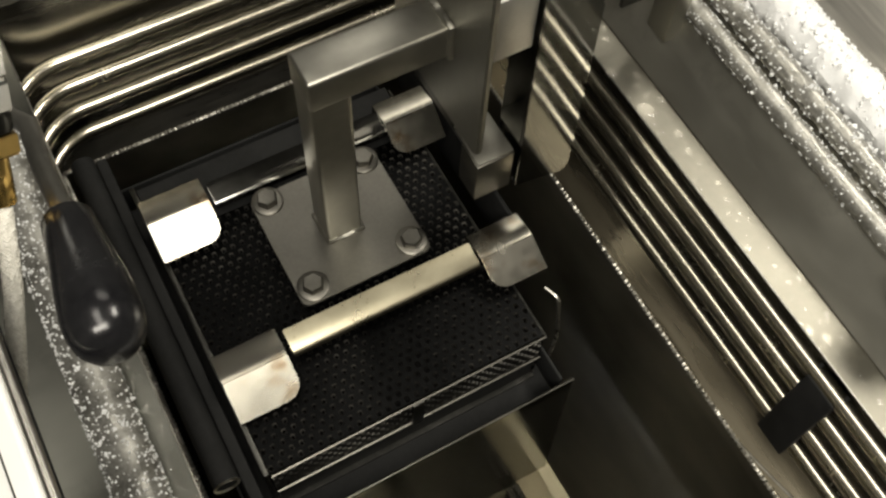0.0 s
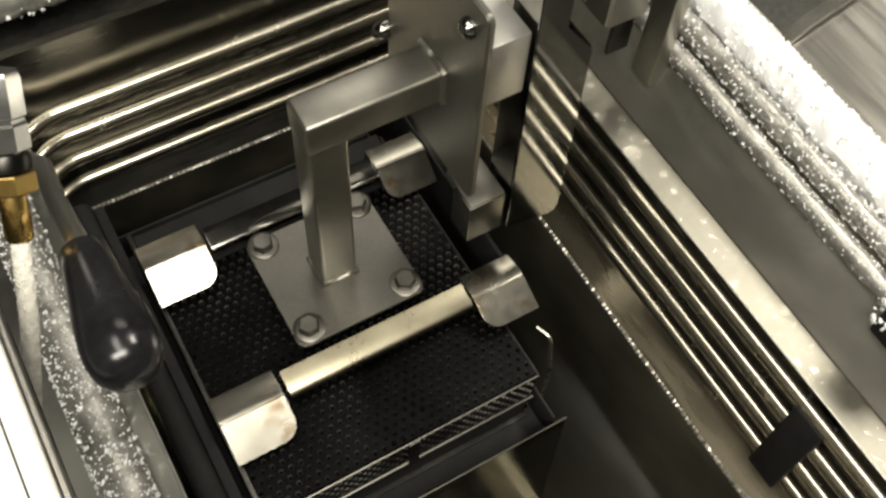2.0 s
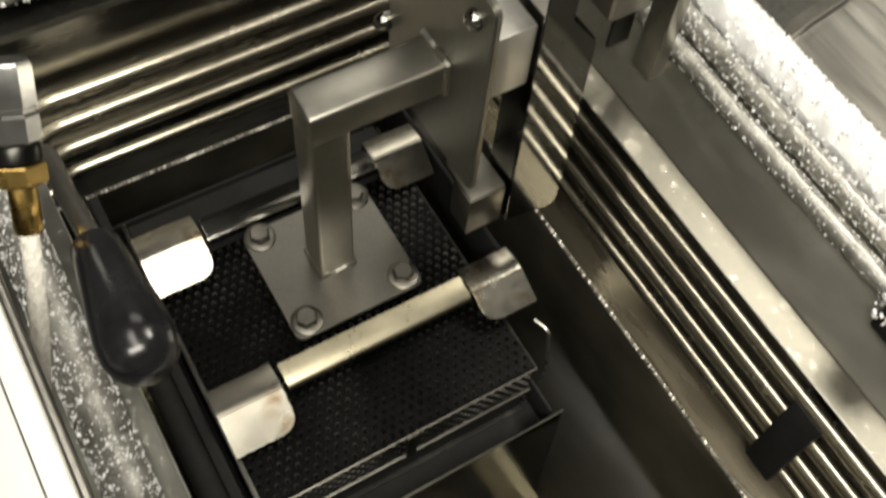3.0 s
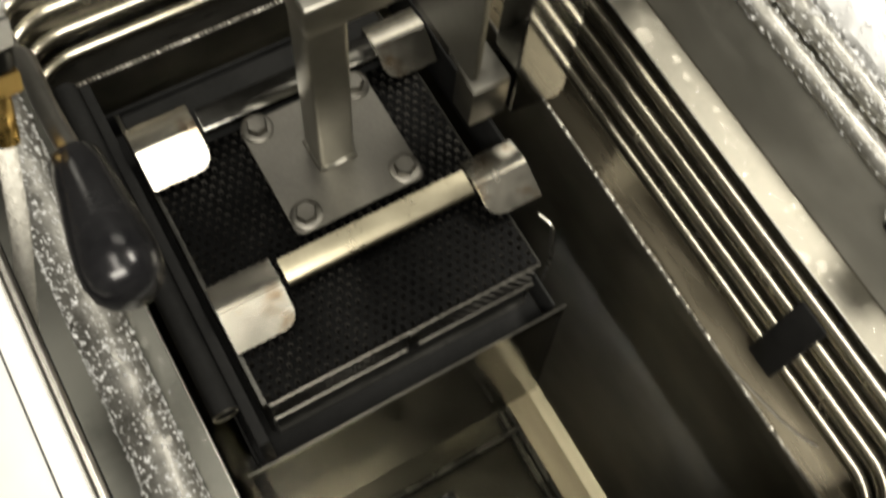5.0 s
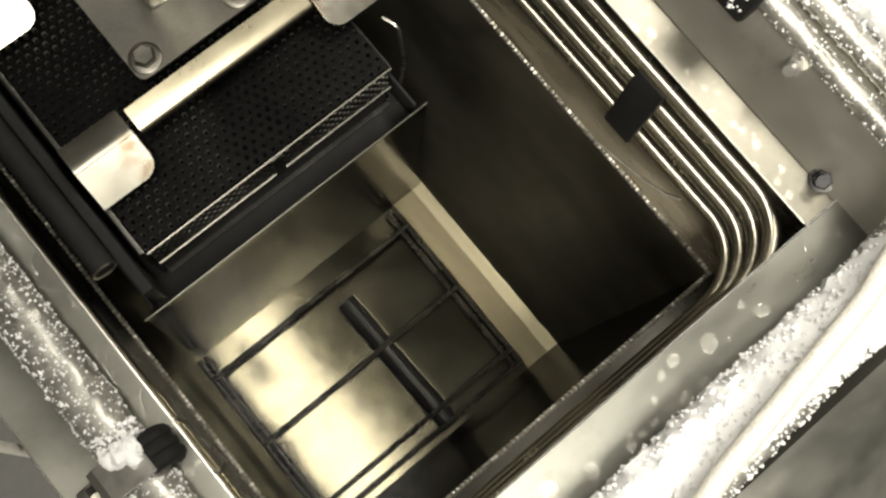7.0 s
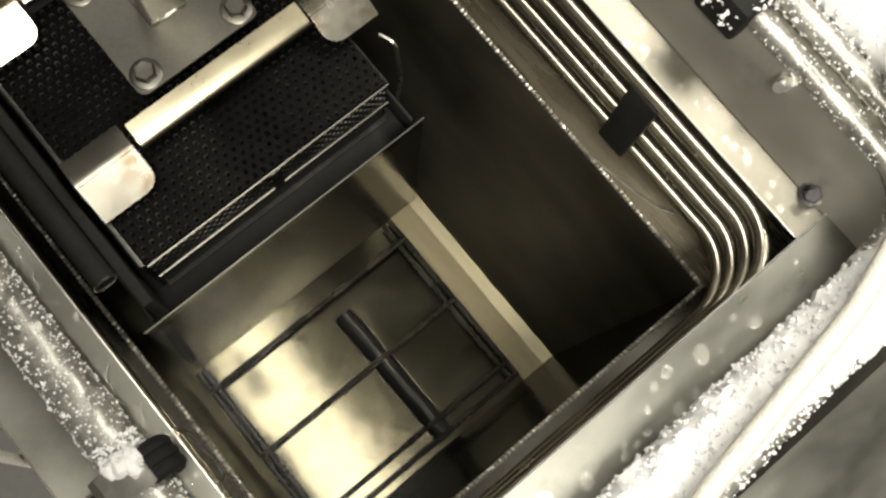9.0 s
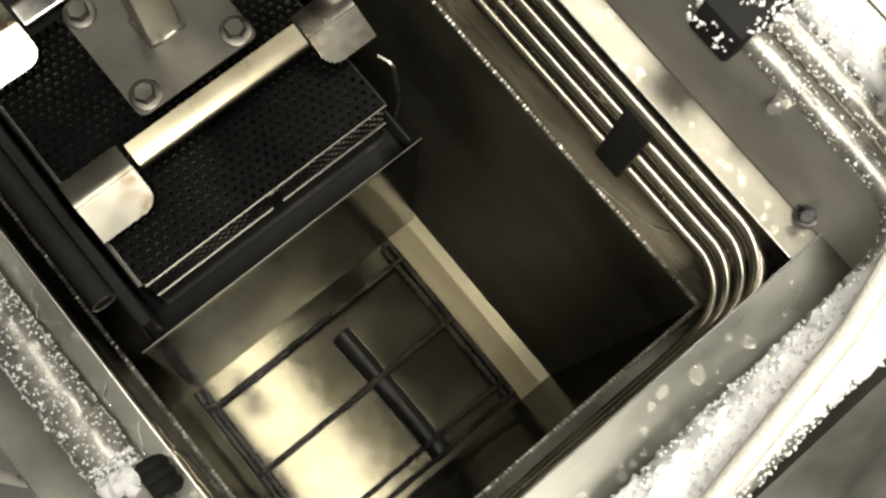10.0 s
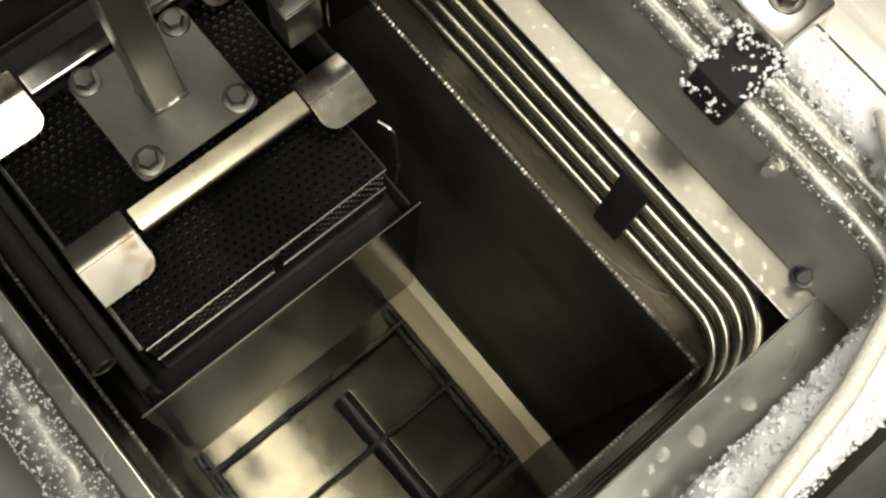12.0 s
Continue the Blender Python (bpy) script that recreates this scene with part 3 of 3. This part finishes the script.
# ---- lift carriage on the lid ----
lift = thing("lift_carriage", "welded stainless lifting arm bolted to the basket lid", "lifting arm")
part("mount_plate", prism(rounded(-0.046, -0.046, 0.045, 0.042, 0.006), 0.003, Matrix.Translation((0, 0, -0.004)), 0.0005), STEEL_PLATE, lift)
for x, y, turn in ((-0.035, 0.035, 12), (0.035, 0.035, 40), (0.035, -0.035, 25), (-0.035, -0.035, 5)):
    hex_bolt("bolt", (x, y, -0.001), turn, lift)
part("post", box((-0.0125, -0.0115, -0.001), (0.0115, 0.0125, 0.1635), 0.0022, 3), ARM_STEEL, lift)
part("arm", box((-0.0130, -0.0120, 0.1415), (0.071, 0.0130, 0.165), 0.0022, 3), ARM_STEEL, lift)


def clamp_bar(y, z, lo, hi, material):
    """Folded angle strip with a flat top face and a short front fold."""
    part("clamp_bar", ribbon([(y + 0.0065, z - 0.006), (y + 0.007, z + 0.0016), (y - 0.0055, z - 0.0002), (y - 0.0066, z - 0.0012), (y - 0.0070, z - 0.0045)], lo, hi, 0.0015, "x", 0.0004), material, lift)


# front bar in yellowish steel, rear bar in a greyer one
clamp_bar(-0.0635, 0.0, -0.065, 0.066, BAR_STEEL)
clamp_bar(0.0555, 0.0, -0.066, 0.064, STEEL_MIRROR)


def hook(x0, x1, y, inner, h, tilt):
    """Folded tab: flat top, bright fold, and a sloping flap whose inner lower corner is rounded."""
    top = [(y + 0.014, -0.010), (y + 0.013, 0.001), (y - 0.001, 0.004), (y - 0.005, 0.0035)]
    bm = ribbon(top, x0, x1, 0.0016, "x", 0.0003)
    w, r = x1 - x0, 0.011
    flap = [(0, 0), (w, 0)]
    arc = [(w - r + r * math.cos(a), -h + r + r * math.sin(a)) for a in [radians(-90 * k / 6) for k in range(7)]]
    flap += arc + [(0, -h)]
    if inner < 0:
        flap = [(w - x, v) for x, v in flap][::-1]
    add(bm, prism(flap, 0.0016, Matrix.Translation((x0, y - 0.005, 0.0035)) @ pose(0, 0, 0, tilt), 0.0003))
    part("hook", bm, HOOK_STEEL, lift, "bent bright steel hook")


for x0, x1, y, inner, h, tilt in ((-0.111, -0.069, -0.0655, 1, 0.0265, 30), (0.067, 0.105, -0.0645, -1, 0.0235, 24), (-0.111, -0.069, 0.0565, 1, 0.0265, 30), (0.06, 0.098, 0.056, -1, 0.024, 40)):
    hook(x0, x1, y, inner, h, tilt)

# hanging bracket
PX = 0.071
TURN_X = Matrix.Rotation(radians(-90), 4, "Y")
side = part("side_plate", prism(rounded(-0.046, 0.086, 0.055, 0.236, 0.006), 0.004, Matrix.Translation((PX, 0, 0)) @ Matrix(((0, 0, 1, 0), (1, 0, 0, 0), (0, 1, 0, 0), (0, 0, 0, 1))), 0.0008), SIDE_STEEL, lift)
part("cap_screw", lathe([(0.006, 0), (0.006, 0.002), (0.0045, 0.0045), (0.002, 0.0056), (0.0002, 0.0058)], Matrix.Translation((PX, -0.030, 0.217)) @ TURN_X, 20), STEEL_MIRROR, side)
part("cap_screw", lathe([(0.006, 0), (0.006, 0.005), (0.0045, 0.009), (0.002, 0.011), (0.0002, 0.0112)], Matrix.Translation((PX + 0.002, 0.057, 0.134)) @ TURN_X, 20), STEEL_MIRROR, side)
w0, w1 = 0.1415, 0.1655
part("arm_weld", sweep(dense([(PX - 0.0015, -0.0125, w0), (PX - 0.0015, -0.0125, w1), (PX - 0.0015, 0.0135, w1), (PX - 0.0015, 0.0135, w0)], 0.002), 0.0022, 8, False, 0.0008, 300.0), ARM_STEEL, lift)
part("post_weld", sweep(dense([(-0.0125, 0.0125, 0.0), (-0.0125, -0.0118, 0.0), (0.0118, -0.0118, 0.0), (0.0118, 0.0125, 0.0)], 0.002), 0.0016, 8, False, 0.0007, 300.0), ARM_STEEL, lift)
# lamp light on the block's top is put into its bright colour; web darker
part("slide_block", box((0.0755, -0.042, 0.165), (0.101, 0.06, 0.21), 0.0012), LIT_STEEL, lift)
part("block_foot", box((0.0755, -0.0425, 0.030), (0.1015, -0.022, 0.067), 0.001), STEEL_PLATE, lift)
# added sheet: the foot's lit top face, its light put into brighter steel
part("foot_cover", box((0.0765, -0.0415, 0.0672), (0.1010, -0.010, 0.0690), 0.0005), ARM_STEEL, lift, "lit top face of the foot as a brighter sheet")
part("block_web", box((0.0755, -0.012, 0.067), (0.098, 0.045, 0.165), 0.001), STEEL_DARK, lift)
# face plate runs on unseen to 0.95 to cast shade on the coil
face = [(0.104, 0.030), (0.138, 0.022), (0.1425, 0.024), (0.1445, 0.030), (0.1410, 0.180), (0.1210, 0.206), (0.1210, 0.95), (0.093, 0.95)]
plate = prism(face, 0.0016, Matrix.Translation((0, -0.0435, 0)) @ Matrix(((1, 0, 0, 0), (0, 0, -1, 0), (0, 1, 0, 0), (0, 0, 0, 1))), 0.0004)
channel = part("channel", plate, CHANNEL_STEEL, lift, "polished steel face plate with a cut corner")
part("flange", prism([(-0.0425, 0.032), (0.0, 0.032), (0.0, 0.18), (-0.0425, 0.18)], 0.0016, Matrix.Translation((0.1405, 0, 0)) @ Matrix(((0, 0, 1, 0), (1, 0, 0, 0), (0, 1, 0, 0), (0, 0, 0, 1)))), STEEL_MIRROR, channel)
part("flange", prism([(-0.0425, 0.032), (-0.02, 0.032), (-0.02, 0.95), (-0.0425, 0.95)], 0.0016, Matrix.Translation((0.1035, 0, 0)) @ Matrix(((0, 0, 1, 0), (1, 0, 0, 0), (0, 1, 0, 0), (0, 0, 0, 1)))), STEEL_MIRROR, channel)

# ---- guide mast behind the bracket ----
mast = thing("guide_mast", "folded steel mast standing on the tank rim", "mast")
# unseen upper mast, added up to 0.95, blocks light from coil and upstand
part("panel", box((0.163, -0.030, 0.170), (0.190, -0.028, 0.95), 0.0006), ARM_STEEL, mast, "grey upright panel")
# one folded sheet: its lit edge and dark face are set by separate steels
part("fold", box((0.1595, -0.031, 0.174), (0.1626, -0.004, 0.95), 0.0006), STEEL, mast, "folded edge with its lit tone painted in")
part("panel", box((0.128, -0.006, 0.196), (0.1590, -0.004, 0.95), 0.0006), STEEL_PLATE, mast, "dark upright panel")
# dark sheet put in for the shaded gap beside the post
part("backing", box((0.1905, -0.008, 0.113), (0.2065, -0.005, 0.95), 0.0006), STEEL_DARK, mast)
part("post", box((0.207, -0.034, 0.1), (0.2185, -0.016, 0.95), 0.001), ARM_STEEL, mast, "light steel corner post")

# ---- frosted pipes round the rim ----
def frosted_pipe(points, radius, material, crust, size, density, seed, label):
    top = thing("frosted_pipe", label, "pipe", "frosted pipes round the rim")
    path = dense(fillet(points, 0.035, 8), 0.004)
    part("pipe", sweep(path, radius, 18, False, crust, 160.0), material, top)
    part("frost_crust", crystals([(path, radius)], density, size, seed), FROST, top).visible_shadow = True
    tagged(top.children[-1], "white frost crystals", kind="stuff")
    return path


frosted_pipe([(0.225, 0.19, 0.121), (0.225, -0.385, 0.118), (0.14, -0.396, 0.104), (0.02, -0.402, 0.100)], 0.0062, FROST_THIN, 0.0008, 0.0011, 3600, 3, "thin steel pipe with a crust of white frost")
frosted_pipe([(0.2435, 0.19, 0.124), (0.2435, -0.41, 0.121), (0.05, -0.425, 0.108), (-0.10, -0.43, 0.10)], 0.0070, FROST_THIN, 0.0010, 0.0014, 4600, 4, "steel pipe thickly coated with white frost")
frosted_pipe([(0.268, 0.19, 0.129), (0.268, -0.412, 0.122), (0.05, -0.413, 0.1), (-0.13, -0.416, 0.098)], 0.0138, FROST, 0.0024, 0.002, 5500, 5, "wide pipe under a heavy coat of snow-white frost")
frosted_pipe([(-0.165, 0.2, 0.094), (-0.166, -0.38, 0.094), (-0.160, -0.43, 0.094)], 0.0125, FROST_THIN, 0.0014, 0.0013, 11000, 6, "steel pipe with thin melting frost and droplets")
frosted_pipe([(-0.19, 0.195, 0.125), (0.26, 0.195, 0.125)], 0.014, FROST_THIN, 0.002, 0.0022, 900, 7, "pipe behind the tank with thin grey frost")

near = thing("frost_bank", "thick bank of white snow frost over the near pipes", "frost", kind="stuff")
run = dense([(0.262, -0.33, 0.121), (0.252, -0.388, 0.119), (0.20, -0.405, 0.114), (0.05, -0.409, 0.103), (-0.13, -0.416, 0.099)], 0.004)
part("frost_core", sweep(run, 0.0195, 18, False, 0.0035, 120.0), FROST, near)
part("frost_crust", crystals([(run, 0.0195)], 13000, 0.0019, 15), FROST, near)

# ---- pipe clamps ----
clamp = thing("pipe_clamp", "black rubber pipe clamp with a bolted steel bracket", "clamp", "pipe clamps")
part("block", box((0.209, -0.259, 0.106), (0.252, -0.229, 0.137), 0.003), RUBBER, clamp)
br = part("bracket", box((0.247, -0.252, 0.128), (0.29, -0.205, 0.146), 0.0025), STEEL, clamp)
hex_bolt("bolt", (0.27, -0.232, 0.146), 10, br)
part("frost_crust", crystals([([(0.215, -0.257, 0.136), (0.25, -0.257, 0.136)], 0.002), ([(0.212, -0.229, 0.133), (0.25, -0.229, 0.134)], 0.005), ([(0.209, -0.225, 0.125), (0.209, -0.255, 0.125)], 0.005), ([(0.235, -0.232, 0.137), (0.246, -0.255, 0.137)], 0.004), ([(0.222, -0.24, 0.1355), (0.232, -0.25, 0.1355)], 0.001)], 1900, 0.0024, 9), FROST, clamp)
tagged(clamp.children[-1], "white frost crystals", kind="stuff")
clamp2 = thing("pipe_clamp", "bright steel pipe bracket with hexagon bolt and frost", "clamp", "pipe clamps")
b2 = part("bracket", ribbon([(-0.1825, 0.080), (-0.1815, 0.108), (-0.1785, 0.1105), (-0.1575, 0.1105), (-0.1525, 0.107), (-0.151, 0.084)], -0.250, -0.231, 0.002, "y", 0.0004), STEEL, clamp2)
hex_bolt("bolt", (0, 0, 0), 15, b2, af=0.011, wash=0.0085, m=Matrix.Translation((-0.1835, -0.241, 0.0985)) @ pose(0, 0, 0, 0, -78, 0))
part("flange_tab", box((-0.199, -0.250, 0.0805), (-0.1835, -0.231, 0.0825), 0.0006), STEEL, b2)
ring = [(-0.1665 + 0.0195 * math.sin(a), -0.247, 0.094 + 0.0195 * math.cos(a)) for a in [radians(30 + 10 * k) for k in range(10)]]
pad = bmesh.new()
for dy in (0.0, 0.006, 0.012):
    add(pad, sweep([(x, y + dy, z) for x, y, z in ring], 0.0042, 10))
part("pad", pad, RUBBER, clamp2, "black rubber pipe pad")
part("frost_crust", crystals([([(-0.1735, -0.224, 0.105), (-0.1525, -0.226, 0.104)], 0.004), ([(-0.1675, -0.231, 0.1115), (-0.1555, -0.236, 0.1115)], 0.0035)], 16000, 0.0017, 11), FROST, clamp2)
tagged(clamp2.children[-1], "white frost lump", kind="stuff")
lump = sweep(dense([(-0.1725, -0.231, 0.108), (-0.166, -0.235, 0.1115), (-0.1555, -0.234, 0.110)], 0.001), 0.0052, 16, False, 0.0016, 300.0)
add(lump, sweep(dense([(-0.164, -0.233, 0.1125), (-0.1605, -0.243, 0.1125)], 0.001), 0.0030, 14, False, 0.001, 400.0))
part("frost_lump", lump, FROST, clamp2, "smooth half-melted white ice lump")


def stud(at, lean, metal):
    top = thing("threaded_stud", "small threaded stud with a hexagon nut on the rim", "stud", "rim studs")
    m = Matrix.Translation(at) @ pose(0, 0, 0, 0, lean, 0) @ Matrix.Scale(1.05, 4)
    part("nut", lathe([(0.0052, 0), (0.0052, 0.004), (0.0044, 0.0048), (0.003, 0.0048)], m, 6), metal, top)
    part("shank", lathe([(0.0028 + 0.0003 * (k % 2), 0.0006 * k) for k in range(20)], m, 14), metal, top)
    part("washer", lathe([(0.0068, -0.0004), (0.0068, 0.0008), (0.004, 0.0009)], m, 20), metal, top)


# bright and black colours stand in for light catching only the first stud
stud((0.2190, -0.2945, 0.1068), -54, LIT_STEEL)
stud((0.2005, -0.350, 0.0815), -30, BLACK)

# ---- braided hoses, valve and lever ----
hose = thing("braided_hose", "white braided hose lying along the rim", "hose")
part("hose", sweep(fillet([(0.262, -0.31, 0.148), (0.222, -0.376, 0.146), (0.145, -0.399, 0.142), (0.04, -0.414, 0.14), (-0.12, -0.455, 0.125)], 0.08, 8), 0.0054, 20), HOSE, hose)
part("ferrule", lathe([(0.0060, -0.012), (0.0065, -0.011), (0.0065, 0.011), (0.0060, 0.012)], Matrix.Translation((0.242, -0.343, 0.147)) @ pose(0, 0, 0, 90, 0, 32), 24), STEEL, hose, "steel hose ferrule")
valve = thing("hose_valve", "brass hose fitting with chrome nut and braided hose", "fitting")
d = Vector((-0.0055, -0.0115, -0.0165)).normalized()
q = d.to_track_quat("Z", "Y").to_matrix().to_4x4()
at = Matrix.Translation(Vector((-0.1440, -0.0835, 0.300)) - d * 0.0065) @ q
part("collar", lathe([(0.0072, -0.004), (0.0078, -0.003), (0.0078, 0.002), (0.0068, 0.003)], at, 24), STEEL_DARK, valve)
part("chrome_nut", lathe([(0.0084, -0.030), (0.009, -0.028), (0.009, -0.016), (0.0082, -0.015), (0.0082, -0.014), (0.009, -0.013), (0.009, -0.005), (0.008, -0.004)], at, 8), CHROME, valve, "bright chrome nut")
part("brass_nut", lathe([(0.0086, 0.003), (0.009, 0.0035), (0.009, 0.009), (0.0082, 0.010)], at, 6), BRASS, valve, "brass hexagon nut")
part("brass_ferrule", lathe([(0.0045, 0.010), (0.0047, 0.011), (0.0047, 0.026), (0.0043, 0.027)], at, 24), BRASS, valve, "brass ferrule")
line = dense(fillet([Vector((-0.1440, -0.0835, 0.300)) + d * 0.019, (-0.158, -0.118, 0.270), (-0.170, -0.140, 0.252), (-0.191, -0.164, 0.215), (-0.209, -0.188, 0.13), (-0.2145, -0.20, -0.02)], 0.06, 8), 0.0016)
part("hose", sweep(line, 0.0028, 16), HOSE, valve, "braided steel hose")
braid = bmesh.new()
for turn in (1, -1):
    for k in range(12):
        strand, way = [], 0.0
        for i, p in enumerate(line[:130]):
            t = (line[min(i + 1, len(line) - 1)] - line[max(i - 1, 0)]).normalized()
            u = t.cross(Vector((0, 0, 1))).normalized()
            w = t.cross(u)
            a = 2 * math.pi * k / 12 + turn * i * 0.0016 * 420
            strand.append(p + (u * math.cos(a) + w * math.sin(a)) * (0.0029 + 0.0002 * math.sin(a * 6)))
        add(braid, sweep(strand, 0.0005, 5))
tagged(part("braid", braid, HOSE, valve), "woven bright wire braid", kind="stuff")
lever = thing("lever_handle", "black plastic lever knob on a steel shaft", "lever")
tip, root = Vector((-0.1335, -0.159, 0.300)), Vector((-0.1325, -0.113, 0.289))
d = (root - tip).normalized()
at = Matrix.Translation(tip) @ d.to_track_quat("Z", "Y").to_matrix().to_4x4()
part("knob", lathe([(0.0003, -0.0120), (0.0045, -0.0114), (0.0080, -0.0096), (0.0105, -0.0062), (0.0118, -0.0012), (0.0120, 0.004), (0.0114, 0.014), (0.0102, 0.026), (0.0090, 0.038), (0.0084, 0.0455), (0.0074, 0.047)], at, 36), BLACK, lever, "glossy black tapered knob")
part("shaft", sweep([root, (-0.134, -0.081, 0.2775), (-0.1340, -0.051, 0.262), (-0.158, 0.03, 0.2), (-0.179, 0.09, 0.10)], 0.0038, 14), STEEL, lever, "steel shaft")

# ---- raised lid beside the bath ----
lid = thing("raised_lid", "white lid panel standing open beside the bath", "lid")
lm = Matrix.Translation((-0.1635, -0.007, 0.305)) @ pose(0, 0, 0, 0, -40, 0)
part("panel", box((-0.062, -0.36, -0.006), (-0.003, -0.06, 0.0), 0.001, 2, lm), WHITE, lid)
part("edge_strip", sweep([lm @ Vector((-0.001, -0.36, -0.003)), lm @ Vector((-0.001, -0.06, -0.003))], 0.0018, 14), STEEL, lid, "bright steel rounded edge strip")
part("underside", box((-0.061, -0.359, -0.009), (-0.004, -0.061, -0.0065), 0.0005, 2, lm), RUBBER, lid, "black underside liner")
part("groove", box((-0.0114, -0.359, -0.0002), (-0.0109, -0.061, 0.0004), 0, 2, lm), STEEL_DARK, lid, "thin grey groove line")
part("stay", sweep([lm @ Vector((-0.060, -0.28, -0.003)), (-0.209, -0.30, 0.2), (-0.209, -0.30, 0.05)], 0.004, 10), STEEL, lid)

# wire catch on the rim
tab = tagged(part("rim_catch", sweep(fillet([(-0.1405, -0.232, 0.079), (-0.138, -0.236, 0.066), (-0.138, -0.262, 0.050), (-0.1455, -0.266, 0.046), (-0.1475, -0.241, 0.060), (-0.1445, -0.232, 0.077)], 0.003, 4), 0.0011, 8), STEEL), "small bent bright wire catch under the rim", "catch")

# ---- drops and wet film on the rim ----
def drops(name, area, z, count, seed, lo=0.0008, hi=0.0042, extra=()):
    rnd = random.Random(seed)
    bm = bmesh.new()
    x0, y0, x1, y1 = area
    spots = [(rnd.uniform(x0, x1), rnd.uniform(y0, y1), lo + (hi - lo) * rnd.random() ** 3.0) for _ in range(count)] + list(extra)
    kept = []
    for x, y, r in spots:
        if all((x - a) ** 2 + (y - b) ** 2 > (r + c) ** 2 for a, b, c in kept):
            kept.append((x, y, r))
            dome((x, y, z), r, min(r * 0.15, 0.0007), pose(0, 0, 0, 0, 0, rnd.random() * 180), bm)
    ob = tagged(part(name, bm, WATER), "clear water drops beaded on the steel rim", "water drops", kind="stuff")
    ob.visible_shadow = False


drops("water_drops", (0.1785, -0.36, 0.1955, 0.05), RIM + 0.0003, 130, 21, 0.0008, 0.0042, [(0.1865 + 0.004 * math.sin(k * 2.3), -0.33 + 0.027 * k, 0.004 + 0.0025 * math.sin(k * 1.7) ** 2) for k in range(12)])
drops("water_drops", (-0.13, -0.40, 0.19, -0.37), RIM + 0.0024, 60, 22, 0.001, 0.0058, [(-0.09 + 0.031 * k, -0.385 + 0.005 * math.sin(k * 2.1), 0.0045) for k in range(8)])
drops("water_drops", (-0.154, -0.30, -0.144, 0.1), RIM + 0.0007, 50, 23, 0.0008, 0.005)

def film_edge(points, seed):
    """The raised rim of a thin wet film, a wavy clear bead."""
    rnd = random.Random(seed)
    path = [(x + rnd.uniform(-0.0015, 0.0015), y, RIM + 0.0008) for x, y in points]
    return sweep(fillet(path, 0.004, 4), 0.0008, 8)


film = bmesh.new()
for k, y in enumerate((-0.21, -0.185, -0.12, -0.075, -0.03)):
    x = -0.1445 - 0.002 * (k % 2)
    add(film, film_edge([(x, y), (x - 0.005, y - 0.004), (x - 0.004, y - 0.010), (x - 0.009, y - 0.014), (x - 0.006, y - 0.021), (x - 0.001, y - 0.026)], 40 + k))
film = tagged(part("water_film", film, FILM), "wavy edges of thin wet film on the rim", "water film", kind="stuff")
film.visible_shadow = False

# ---- basket details ----
part("edge_rod", sweep([(-0.1095, -0.1275, LID + 0.003), (-0.1095, 0.095, LID + 0.003)], 0.0008, 8), STEEL, basket, "thin bright edge rod")
part("edge_rod", sweep([(0.083, -0.1275, LID), (0.083, 0.09, LID)], 0.001, 8), STEEL_DARK, basket)
part("front_tab", box((-0.014, -0.1305, LID - 0.036), (-0.006, -0.1290, LID + 0.001), 0.0004), STEEL_DARK, basket)
part("catch_wire", sweep(fillet([(0.1, -0.099, -0.016), (0.104, -0.110, -0.016), (0.100, -0.122, -0.045), (0.092, -0.128, -0.062)], 0.006, 5), 0.0013, 8), STEEL, basket, "bent wire catch")
part("tray_lip", sweep([(-0.138, -0.152, -0.055), (0.096, -0.152, -0.055)], 0.0006, 8), STEEL_PLATE, tray, "thin bright lip")
